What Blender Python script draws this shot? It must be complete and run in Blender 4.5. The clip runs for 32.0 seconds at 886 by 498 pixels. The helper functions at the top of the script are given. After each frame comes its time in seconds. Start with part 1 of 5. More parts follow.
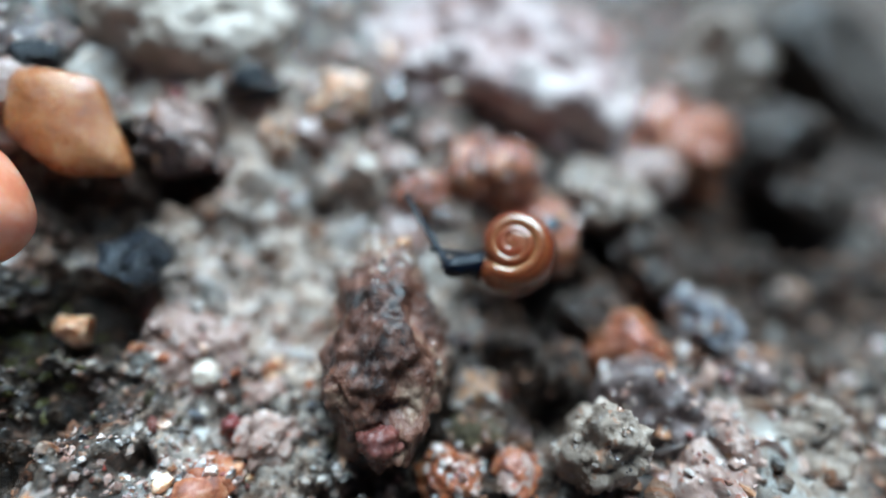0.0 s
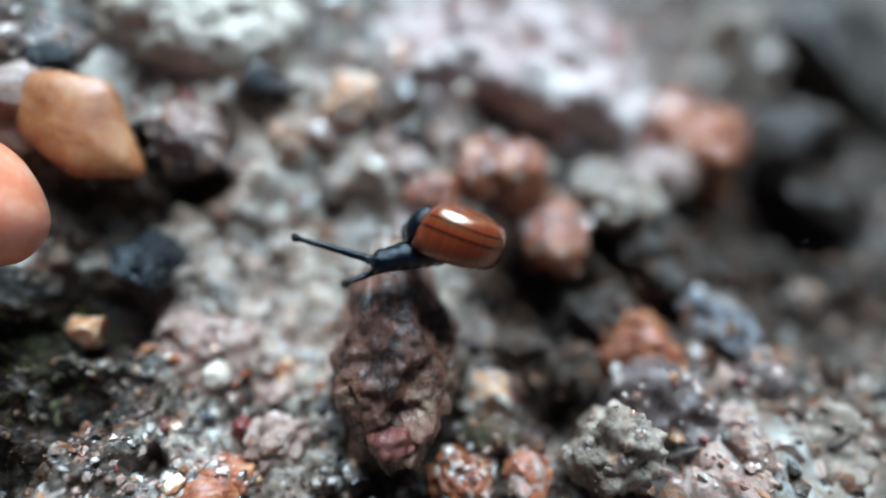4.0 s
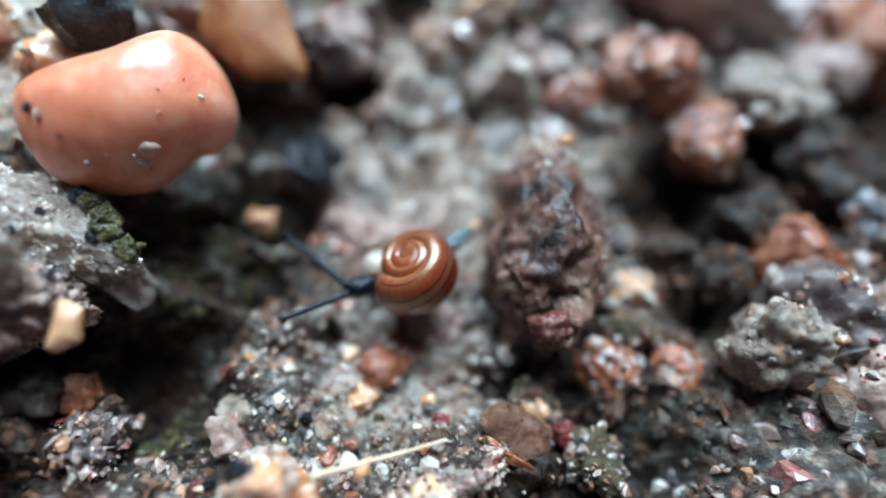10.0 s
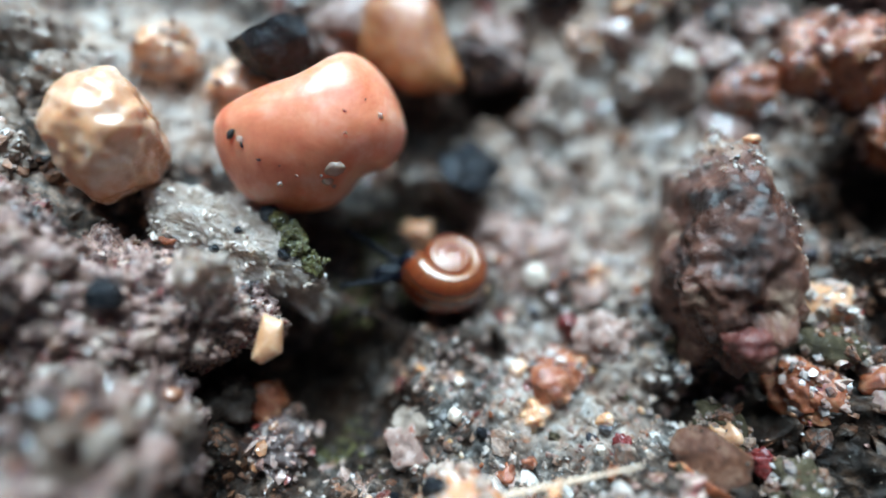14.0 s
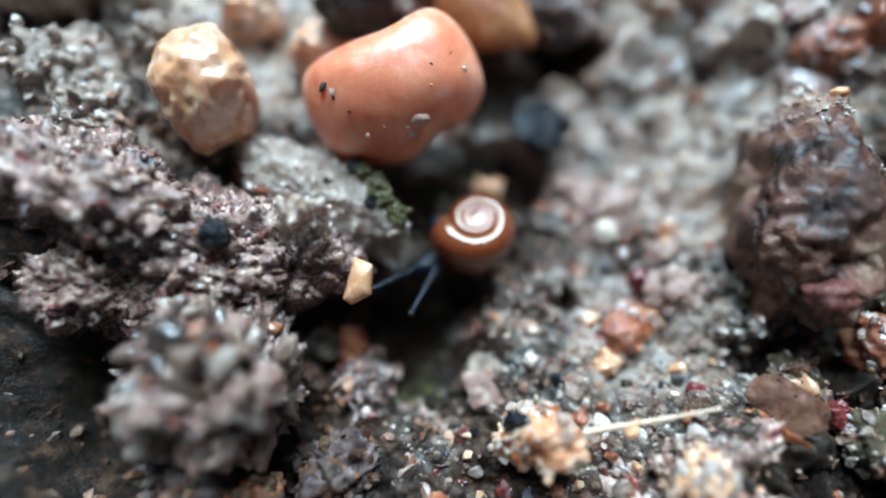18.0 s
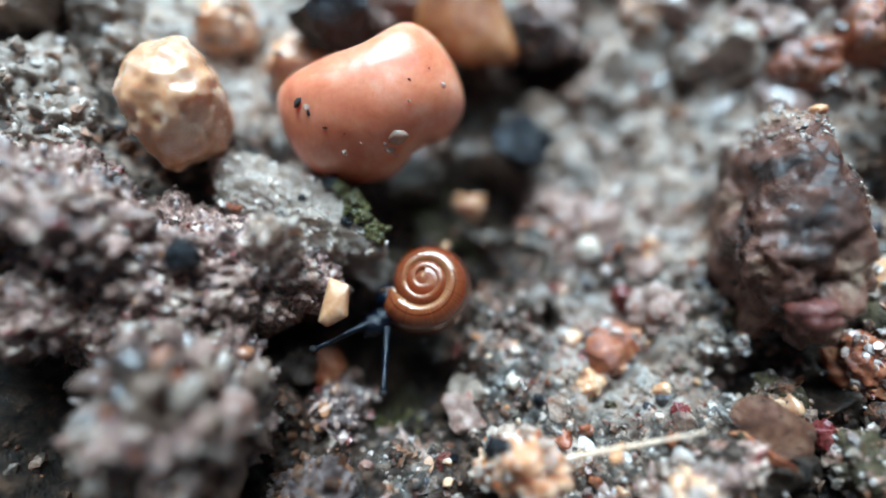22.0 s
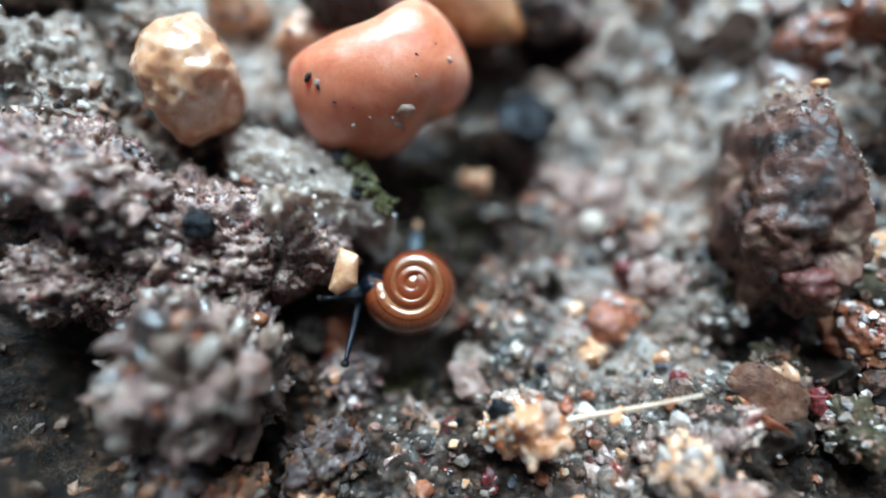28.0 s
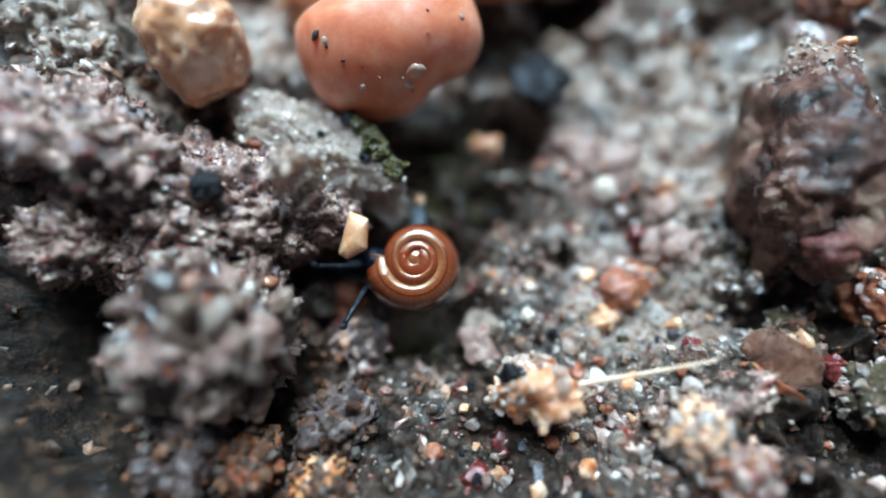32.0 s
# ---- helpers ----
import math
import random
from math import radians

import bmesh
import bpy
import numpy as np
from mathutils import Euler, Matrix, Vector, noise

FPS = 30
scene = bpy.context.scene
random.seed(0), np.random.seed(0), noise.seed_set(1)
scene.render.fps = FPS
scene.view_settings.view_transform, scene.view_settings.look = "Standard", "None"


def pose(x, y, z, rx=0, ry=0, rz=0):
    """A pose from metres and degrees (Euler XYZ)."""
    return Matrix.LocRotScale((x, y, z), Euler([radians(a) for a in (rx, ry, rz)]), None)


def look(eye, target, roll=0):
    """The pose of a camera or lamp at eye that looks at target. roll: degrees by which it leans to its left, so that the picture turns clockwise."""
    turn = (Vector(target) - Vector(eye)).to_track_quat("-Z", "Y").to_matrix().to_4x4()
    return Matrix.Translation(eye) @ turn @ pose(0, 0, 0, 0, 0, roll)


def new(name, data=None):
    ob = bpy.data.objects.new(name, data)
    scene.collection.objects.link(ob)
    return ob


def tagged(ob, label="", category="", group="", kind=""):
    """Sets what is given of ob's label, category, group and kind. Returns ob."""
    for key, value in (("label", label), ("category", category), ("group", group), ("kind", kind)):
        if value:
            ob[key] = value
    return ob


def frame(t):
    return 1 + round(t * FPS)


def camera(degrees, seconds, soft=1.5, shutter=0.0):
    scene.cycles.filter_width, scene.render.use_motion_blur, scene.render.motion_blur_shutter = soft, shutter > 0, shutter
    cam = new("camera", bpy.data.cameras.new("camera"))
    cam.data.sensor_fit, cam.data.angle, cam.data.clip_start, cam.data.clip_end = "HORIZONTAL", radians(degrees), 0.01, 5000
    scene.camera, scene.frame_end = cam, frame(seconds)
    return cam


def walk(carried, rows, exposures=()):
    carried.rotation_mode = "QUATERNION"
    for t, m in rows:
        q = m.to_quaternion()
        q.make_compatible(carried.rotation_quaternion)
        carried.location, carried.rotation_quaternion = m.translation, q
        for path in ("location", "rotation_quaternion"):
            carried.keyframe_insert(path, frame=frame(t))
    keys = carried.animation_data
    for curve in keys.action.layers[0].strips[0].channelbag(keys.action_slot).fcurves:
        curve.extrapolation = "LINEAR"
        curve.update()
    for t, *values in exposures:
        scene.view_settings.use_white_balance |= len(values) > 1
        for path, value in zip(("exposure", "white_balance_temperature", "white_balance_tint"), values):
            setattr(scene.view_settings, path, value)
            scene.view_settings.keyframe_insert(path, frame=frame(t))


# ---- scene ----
# <path>
LENS = 83.84
# seconds; eye in millimetres; turn in degrees
PATH = [
    (0, 5.160, -8.872, 23.837, 37.362, -15.541, -0.332),
    (0.5, 5.171, -8.834, 23.836, 37.626, -15.420, -0.243),
    (1, 5.374, -8.526, 23.388, 37.637, -15.312, -0.227),
    (1.5, 5.359, -8.508, 23.562, 37.817, -15.312, -0.314),
    (2, 5.192, -8.586, 23.699, 37.652, -15.235, -0.184),
    (2.5, 5.168, -8.778, 23.692, 37.630, -15.009, 0.070),
    (3, 5.095, -8.726, 23.716, 37.583, -15.183, 0.029),
    (3.5, 5.060, -8.804, 23.766, 37.187, -14.959, 0.122),
    (5.5, 4.882, -8.677, 23.657, 37.758, -14.485, 0.656),
    (6, 4.376, -8.699, 23.820, 37.162, -13.883, 1.176),
    (6.5, 4.364, -8.955, 23.960, 36.888, -13.442, 1.546),
    (7, 4.069, -9.295, 23.991, 36.466, -13.496, 1.685),
    (7.5, 3.824, -9.449, 24.111, 36.066, -13.166, 2.206),
    (8, 2.996, -9.308, 24.087, 35.753, -12.206, 2.953),
    (8.5, 2.517, -10.337, 24.127, 34.436, -10.709, 3.796),
    (9, 2.397, -10.517, 23.841, 34.089, -9.955, 4.512),
    (9.5, 2.028, -10.840, 23.053, 31.648, -9.018, 5.052),
    (10, 1.756, -11.086, 22.381, 29.532, -8.248, 5.560),
    (10.5, 1.789, -11.064, 22.597, 29.968, -8.002, 5.675),
    (11, 1.545, -10.556, 23.132, 32.129, -8.127, 5.644),
    (11.5, 1.353, -10.492, 23.032, 31.892, -8.024, 5.579),
    (12, 0.571, -11.082, 22.787, 30.764, -5.643, 6.785),
    (12.5, -1.346, -11.455, 23.040, 30.313, -1.102, 9.192),
    (13, -1.684, -10.994, 22.499, 29.703, -0.584, 9.229),
    (13.5, -1.879, -10.910, 21.932, 29.307, -0.251, 9.257),
    (15.5, -3.396, -11.270, 21.801, 29.622, 0.668, 10.340),
    (16, -3.679, -11.730, 21.626, 27.923, 1.262, 10.853),
    (16.5, -3.710, -11.967, 21.612, 27.328, 1.499, 11.016),
    (17, -3.854, -12.920, 22.350, 28.091, 2.871, 11.921),
    (17.5, -3.943, -12.671, 21.928, 27.103, 2.582, 11.710),
    (18, -3.908, -12.744, 22.011, 27.139, 2.762, 11.797),
    (18.5, -3.832, -12.510, 22.226, 28.419, 2.547, 11.818),
    (19, -3.788, -11.969, 21.792, 28.412, 1.821, 11.062),
    (19.5, -3.762, -11.856, 21.650, 28.151, 1.583, 10.972),
    (20, -3.752, -11.930, 21.712, 28.152, 1.705, 11.041),
    (20.5, -3.733, -11.953, 21.644, 27.893, 1.758, 11.059),
    (21, -3.664, -11.896, 21.650, 28.057, 1.632, 10.908),
    (21.5, -3.734, -11.998, 21.733, 28.198, 1.632, 10.975),
    (22, -3.714, -12.086, 21.713, 28.167, 1.578, 10.896),
    (22.5, -3.627, -12.042, 21.742, 28.228, 1.574, 10.864),
    (23, -3.651, -12.073, 21.734, 28.165, 1.559, 10.902),
    (23.5, -3.638, -12.057, 21.634, 27.723, 1.564, 10.882),
    (24, -3.687, -12.621, 22.022, 27.944, 1.999, 11.247),
    (24.5, -3.649, -12.763, 21.779, 26.745, 2.219, 11.378),
    (25, -3.637, -12.767, 21.758, 26.603, 2.013, 11.221),
    (25.5, -3.584, -12.622, 21.865, 27.375, 1.853, 11.137),
    (27.5, -3.524, -12.785, 21.940, 27.139, 1.995, 11.277),
    (28, -3.551, -12.974, 21.931, 26.833, 2.121, 11.316),
    (28.5, -3.639, -13.002, 21.819, 26.537, 1.951, 11.235),
    (29, -3.549, -13.003, 21.828, 26.425, 2.294, 11.417),
    (29.5, -3.537, -13.314, 21.748, 25.771, 2.301, 11.328),
    (30, -3.731, -13.658, 21.725, 24.705, 2.901, 11.897),
    (30.5, -3.758, -13.293, 21.345, 23.910, 2.323, 11.555),
    (31, -3.736, -13.367, 21.457, 23.989, 2.521, 11.621),
    (31.5, -3.763, -13.351, 21.497, 24.096, 2.435, 11.628),
    (32, -3.751, -13.319, 21.461, 24.089, 2.563, 11.713),
]
# </path>
MM = 0.001
cam = camera(LENS, 32.0, soft=1.8)
cam.data.dof.use_dof = True
cam.data.dof.focus_distance = 19.5 * MM
cam.data.dof.aperture_fstop = 7.8
walk(cam, [(t, pose(x * MM, y * MM, z * MM, rx, ry, rz)) for t, x, y, z, rx, ry, rz in PATH])

# ---- light: soft daylight that falls from behind the subject ----
SUN_EL, SUN_AZ = 57.0, -9.0   # elevation; azimuth from +y towards +x
world = bpy.data.worlds.new("sky")
scene.world = world
world.use_nodes = True
wn = world.node_tree
sky = wn.nodes.new("ShaderNodeTexSky")
sky.sky_type, sky.sun_disc = "NISHITA", False
sky.sun_elevation, sky.sun_rotation = radians(SUN_EL), radians(SUN_AZ)
wn.links.new(sky.outputs[0], wn.nodes["Background"].inputs[0])
wn.nodes["Background"].inputs[1].default_value = 0.012
sun = new("sun", bpy.data.lights.new("sun", "SUN"))
sun.data.energy, sun.data.angle, sun.data.color = 8.6, radians(42), (0.595, 0.835, 1.0)
ce, se = math.cos(radians(SUN_EL)), math.sin(radians(SUN_EL))
sun.matrix_world = look((ce * math.sin(radians(SUN_AZ)), ce * math.cos(radians(SUN_AZ)), se), (0, 0, 0))
scene.view_settings.exposure = 0.52


# ---- noise and mesh helpers (millimetres in, metres out) ----
def hash3(i, j, k, seed):
    h = (i * 374761393 + j * 668265263 + k * 2147483647 % 4294967291 + seed * 974634777) & 0xFFFFFFFF
    h = ((h ^ (h >> 13)) * 1274126177) & 0xFFFFFFFF
    h = ((h ^ (h >> 16)) * 2246822519) & 0xFFFFFFFF
    return ((h ^ (h >> 15)) & 0xFFFFFF) / 8388607.5 - 1.0


def vnoise(p, seed=0):
    """Smooth value noise of an (n, 3) array, -1 to 1."""
    f = np.floor(p).astype(np.int64)
    w = p - f
    w = w * w * w * (w * (w * 6 - 15) + 10)
    out = 0
    for a in (0, 1):
        for b in (0, 1):
            for c in (0, 1):
                g = (w[:, 0] if a else 1 - w[:, 0]) * (w[:, 1] if b else 1 - w[:, 1]) * (w[:, 2] if c else 1 - w[:, 2])
                out = out + g * hash3(f[:, 0] + a, f[:, 1] + b, f[:, 2] + c, seed)
    return out


def fbm(p, octaves=4, seed=0, gain=0.5):
    out, amp, tot = 0, 1.0, 0.0
    for o in range(octaves):
        out = out + amp * vnoise(p * 2.03 ** o + 17.3 * o, seed + o)
        tot += amp
        amp *= gain
    return out / tot


def lumps(p, seed=0):
    """Distance to the nearest scattered point: rounded lumps, 0 at a lump's middle."""
    f = np.floor(p).astype(np.int64)
    best = np.full(len(p), 9.0)
    for a in (-1, 0, 1):
        for b in (-1, 0, 1):
            for c in (-1, 0, 1):
                i, j, k = f[:, 0] + a, f[:, 1] + b, f[:, 2] + c
                q = np.stack([i + 0.5 + 0.45 * hash3(i, j, k, seed + 1), j + 0.5 + 0.45 * hash3(i, j, k, seed + 2),
                              k + 0.5 + 0.45 * hash3(i, j, k, seed + 3)], 1)
                best = np.minimum(best, ((p - q) ** 2).sum(1))
    return np.sqrt(best)


SPHERES = {}


def unit_sphere(level):
    if level not in SPHERES:
        bm = bmesh.new()
        bmesh.ops.create_icosphere(bm, subdivisions=level, radius=1.0)
        v = np.array([q.co[:] for q in bm.verts])
        t = np.array([[q.index for q in f.verts] for f in bm.faces])
        bm.free()
        SPHERES[level] = (v, t)
    return SPHERES[level]


def mesh(name, verts, faces, material, smooth=True):
    me = bpy.data.meshes.new(name)
    verts, faces = np.asarray(verts, float) * MM, np.asarray(faces)
    me.vertices.add(len(verts))
    me.vertices.foreach_set("co", verts.ravel())
    n = faces.shape[1]
    me.loops.add(faces.size)
    me.loops.foreach_set("vertex_index", faces.ravel().astype(np.int32))
    me.polygons.add(len(faces))
    me.polygons.foreach_set("loop_start", np.arange(0, faces.size, n, dtype=np.int32))
    me.polygons.foreach_set("loop_total", np.full(len(faces), n, dtype=np.int32))
    me.polygons.foreach_set("use_smooth", np.full(len(faces), smooth))
    me.update(calc_edges=True)
    me.validate()
    me.materials.append(material)
    return me


def part(name, me, parent, label="", m=None):
    ob = new(name, me)
    ob.parent = parent
    if m is not None:
        ob.matrix_basis = m
    if label:
        tagged(ob, label)
    return ob


def at_mm(x, y, z, rx=0, ry=0, rz=0):
    return pose(x * MM, y * MM, z * MM, rx, ry, rz)


def smoothstep(a, b, x):
    u = np.clip((x - a) / (b - a), 0, 1)
    return u * u * (3 - 2 * u)


# ---- materials ----
class Nodes:
    """A small helper that builds one node material."""

    def __init__(self, name, rough=0.6, spec=0.5, coat=0.0):
        self.m = bpy.data.materials.new(name)
        self.m.use_nodes = True
        self.t = self.m.node_tree
        self.p = self.t.nodes["Principled BSDF"]
        self.p.inputs["Roughness"].default_value = rough
        self.p.inputs["Specular IOR Level"].default_value = spec
        self.p.inputs["Coat Weight"].default_value = coat
        self.p.inputs["Coat Roughness"].default_value = 0.08
        self.c = self.t.nodes.new("ShaderNodeTexCoord").outputs["Object"]

    def node(self, kind, **inputs):
        n = self.t.nodes.new(kind)
        for k, v in inputs.items():
            if isinstance(v, bpy.types.NodeSocket):
                self.t.links.new(v, n.inputs[k])
            else:
                n.inputs[k].default_value = v
        return n

    def noise(self, size, detail=5.0, rough=0.6, distort=0.0):
        """Noise with features about size millimetres wide."""
        n = self.node("ShaderNodeTexNoise", Vector=self.c, Scale=1000.0 / size, Detail=detail, Roughness=rough, Distortion=distort)
        return n.outputs["Fac"]

    def ramp(self, fac, *stops):
        n = self.node("ShaderNodeValToRGB", Fac=fac)
        e = n.color_ramp.elements
        while len(e) < len(stops):
            e.new(0.5)
        for el, (pos, col) in zip(e, stops):
            el.position = pos
            el.color = (*col, 1.0) if len(col) == 3 else col
        return n.outputs["Color"]

    def mix(self, fac, a, b, mode="MIX"):
        n = self.t.nodes.new("ShaderNodeMix")
        n.data_type, n.blend_type = "RGBA", mode
        for i, v in ((0, fac), (6, a), (7, b)):
            if isinstance(v, bpy.types.NodeSocket):
                self.t.links.new(v, n.inputs[i])
            else:
                n.inputs[i].default_value = (*v, 1.0) if i else v
        return n.outputs[2]

    def base(self, col):
        if isinstance(col, bpy.types.NodeSocket):
            self.t.links.new(col, self.p.inputs["Base Color"])
        else:
            self.p.inputs["Base Color"].default_value = (*col, 1.0)
        return self

    def rough(self, fac, lo, hi):
        n = self.node("ShaderNodeMapRange", Value=fac)
        n.inputs[3].default_value, n.inputs[4].default_value = lo, hi
        self.t.links.new(n.outputs[0], self.p.inputs["Roughness"])
        return self

    def bump(self, fac, depth, strength=1.0):
        """Relief of depth millimetres."""
        n = self.node("ShaderNodeBump", Height=fac, Distance=depth * MM, Strength=strength)
        self.t.links.new(n.outputs[0], self.p.inputs["Normal"])
        film = self.node("ShaderNodeBump", Height=fac, Distance=depth * MM, Strength=strength * 0.35)
        self.t.links.new(film.outputs[0], self.p.inputs["Coat Normal"])
        return self

    def glow_through(self, weight, radius, colour=(1.0, 0.5, 0.3)):
        """Light that scatters inside, over radius millimetres."""
        self.p.inputs["Subsurface Weight"].default_value = weight
        self.p.inputs["Subsurface Scale"].default_value = radius * MM
        self.p.inputs["Subsurface Radius"].default_value = colour
        return self

    def clear(self, weight):
        """Glassy share of the surface."""
        self.p.inputs["Transmission Weight"].default_value = weight
        return self

    def random(self, island=True):
        if island:
            return self.t.nodes.new("ShaderNodeNewGeometry").outputs["Random Per Island"]
        return self.t.nodes.new("ShaderNodeObjectInfo").outputs["Random"]


def clump_colour(k):
    """Soil colour that changes from crumb to crumb and from patch to patch: black mud, rust, rosy brown, grey and pale."""
    n = k.noise(2.6, 5, 0.65, 0.9)
    col = k.ramp(n, (0.34, (0.008, 0.006, 0.006)), (0.41, (0.05, 0.022, 0.013)), (0.455, (0.34, 0.125, 0.06)), (0.49, (0.1, 0.075, 0.06)), (0.53, (0.44, 0.31, 0.24)),
                 (0.57, (0.19, 0.175, 0.165)), (0.65, (0.58, 0.52, 0.47)))
    fine = k.ramp(k.noise(0.5, 5, 0.7), (0.34, (0.24, 0.22, 0.22)), (0.56, (1.42, 1.38, 1.34)))
    return k.mix(1.0, col, fine, "MULTIPLY")


def mat_soil():
    """Dark wet soil with sand set into it, paler and drier towards the back, with shade painted into the hollows."""
    k = Nodes("wet_soil", 0.5, 0.16, 0.1)
    grains = k.node("ShaderNodeTexVoronoi", Vector=k.c, Scale=1000 / 0.62)
    small = k.node("ShaderNodeTexVoronoi", Vector=k.c, Scale=1000 / 0.27)
    pick = k.node("ShaderNodeSeparateXYZ", Vector=grains.outputs["Color"]).outputs["X"]
    pick2 = k.node("ShaderNodeSeparateXYZ", Vector=small.outputs["Color"]).outputs["X"]
    sand = [(0.0, (0.05, 0.048, 0.047)), (0.15, (0.17, 0.155, 0.145)), (0.35, (0.29, 0.265, 0.245)), (0.55, (0.39, 0.355, 0.325)), (0.74, (0.27, 0.18, 0.14)), (0.84, (0.46, 0.43, 0.405)), (0.96, (0.56, 0.545, 0.53))]
    col = k.mix(0.5, k.ramp(pick, *sand), k.ramp(pick2, *sand))
    col = k.mix(0.75, col, clump_colour(k))
    edge = k.ramp(grains.outputs["Distance"], (0.25, (1, 1, 1)), (0.55, (0.25, 0.23, 0.22)))
    col = k.mix(1.0, col, edge, "MULTIPLY")
    mud = k.ramp(k.noise(0.9, 6, 0.7), (0.5, (0, 0, 0)), (0.64, (1, 1, 1)))
    dark = k.ramp(k.noise(0.3, 5, 0.7), (0.3, (0.02, 0.019, 0.019)), (0.7, (0.13, 0.115, 0.105)))
    wet = k.mix(mud, col, dark)
    dry = k.t.nodes.new("ShaderNodeAttribute")
    dry.attribute_name = "dry"
    patch_ = k.node("ShaderNodeMath", Value=k.noise(2.6, 4, 0.6))
    patch_.operation = "MULTIPLY"
    k.t.links.new(dry.outputs["Fac"], patch_.inputs[1])
    pale = k.ramp(k.noise(0.8, 6, 0.7), (0.32, (0.2, 0.12, 0.085)), (0.44, (0.56, 0.39, 0.3)), (0.52, (0.6, 0.5, 0.44)), (0.62, (0.8, 0.71, 0.65)))
    col = k.mix(k.ramp(patch_.outputs[0], (0.1, (0, 0, 0)), (0.34, (0.9, 0.9, 0.9))), wet, pale)
    # the wet attribute also carries shade painted into hollows and gaps
    mud_and_shade = k.t.nodes.new("ShaderNodeAttribute")
    mud_and_shade.attribute_name = "wet"
    shaded_mire = k.ramp(k.noise(0.7, 5, 0.7), (0.35, (0.005, 0.004, 0.0035)), (0.53, (0.022, 0.013, 0.009)), (0.66, (0.085, 0.047, 0.029)))
    col = k.mix(mud_and_shade.outputs["Fac"], col, shaded_mire)
    warm = k.ramp(k.noise(3.5, 3, 0.5), (0.35, (0.92, 0.98, 1.0)), (0.47, (0.98, 0.97, 0.95)), (0.62, (0.97, 0.89, 0.83)))
    col = k.mix(1.0, col, warm, "MULTIPLY")
    return k.base(col).rough(k.noise(0.5), 0.2, 0.65).bump(k.noise(0.25, 5, 0.7), 0.2).m


def mat_grains(name, stops, coat=0.8, sss=0.25, clear=0.0, soil=0.4):
    k = Nodes(name, 0.4, 0.5, min(1.0, coat * 0.75))
    col = k.ramp(k.random(True), *stops)
    k.t.nodes[-1].color_ramp.interpolation = "CONSTANT"
    spot = k.ramp(k.noise(0.3, 4, 0.65), (0.3, (0.55, 0.5, 0.48)), (0.6, (1.1, 1.08, 1.05)))
    col = k.mix(soil, k.mix(0.8, col, spot, "MULTIPLY"), clump_colour(k))
    return k.base(col).rough(k.noise(0.25), 0.12, 0.5).bump(k.noise(0.12, 3), 0.06).glow_through(sss * 0.7, 0.2, (1, 0.8, 0.6)).clear(clear).m


def mat_rock(name, dark, mid, light, size=1.2, rough=(0.3, 0.75), coat=0.2, fleck=None, sss=0.0, relief=0.12, at=(0.3, 0.5, 0.68)):
    k = Nodes(name, 0.5, 0.4, coat * 0.7)
    a = k.noise(size, 7, 0.68, 0.3)
    col = k.ramp(a, (at[0], dark), (at[1], mid), (at[2], light))
    if fleck:
        f = k.ramp(k.noise(size * 0.35, 3, 0.5), (0.6, (0, 0, 0)), (0.66, (1, 1, 1)))
        col = k.mix(f, col, fleck)
    k.base(col).rough(k.noise(size * 0.4), *rough).bump(k.noise(size * 0.22, 6, 0.72), relief)
    if sss:
        k.glow_through(sss, 0.3, (1, 0.75, 0.55))
    return k.m


SOIL = mat_soil()
GREYS = mat_grains("mixed_sand", [(0.0, (0.02, 0.02, 0.024)), (0.16, (0.12, 0.085, 0.07)), (0.3, (0.2, 0.17, 0.15)), (0.42, (0.23, 0.21, 0.22)), (0.56, (0.34, 0.3, 0.265)),
                                   (0.7, (0.28, 0.12, 0.06)), (0.78, (0.36, 0.22, 0.16)), (0.87, (0.42, 0.39, 0.37)), (0.94, (0.16, 0.025, 0.022)), (0.975, (0.56, 0.54, 0.51))], 0.9, 0.7, 0.0, 0.55)
AMBERS = mat_grains("amber_crystals", [(0.0, (0.64, 0.17, 0.05)), (0.35, (0.72, 0.29, 0.13)), (0.65, (0.76, 0.44, 0.28)), (0.85, (0.78, 0.64, 0.54))], 1.5, 0.7, 0.2, 0.0)
ROSES = mat_grains("rosy_sand", [(0.0, (0.06, 0.035, 0.032)), (0.15, (0.3, 0.17, 0.145)), (0.36, (0.5, 0.34, 0.3)), (0.56, (0.6, 0.42, 0.36)), (0.7, (0.64, 0.57, 0.54)), (0.83, (0.56, 0.26, 0.13)), (0.92, (0.26, 0.03, 0.03))], 1.2, 0.5, 0.0, 0.3)
PALES = mat_grains("pale_sand", [(0.0, (0.08, 0.065, 0.06)), (0.14, (0.36, 0.3, 0.27)), (0.4, (0.54, 0.46, 0.41)), (0.62, (0.6, 0.52, 0.47)), (0.78, (0.52, 0.3, 0.21)), (0.92, (0.72, 0.65, 0.6))], 0.9, 0.5, 0.0, 0.35)
LOBES = mat_grains("translucent_crumbs", [(0.0, (0.05, 0.034, 0.03)), (0.2, (0.18, 0.12, 0.1)), (0.42, (0.36, 0.24, 0.18)), (0.64, (0.44, 0.35, 0.29)), (0.78, (0.46, 0.17, 0.07)), (0.88, (0.54, 0.44, 0.37))], 2.0, 0.6, 0.35, 0.1)
SUGAR = mat_grains("sugary_crystal", [(0.0, (0.5, 0.38, 0.3)), (0.4, (0.72, 0.58, 0.5)), (0.75, (0.86, 0.74, 0.66))], 1.4, 0.3, 0.0, 0.0)
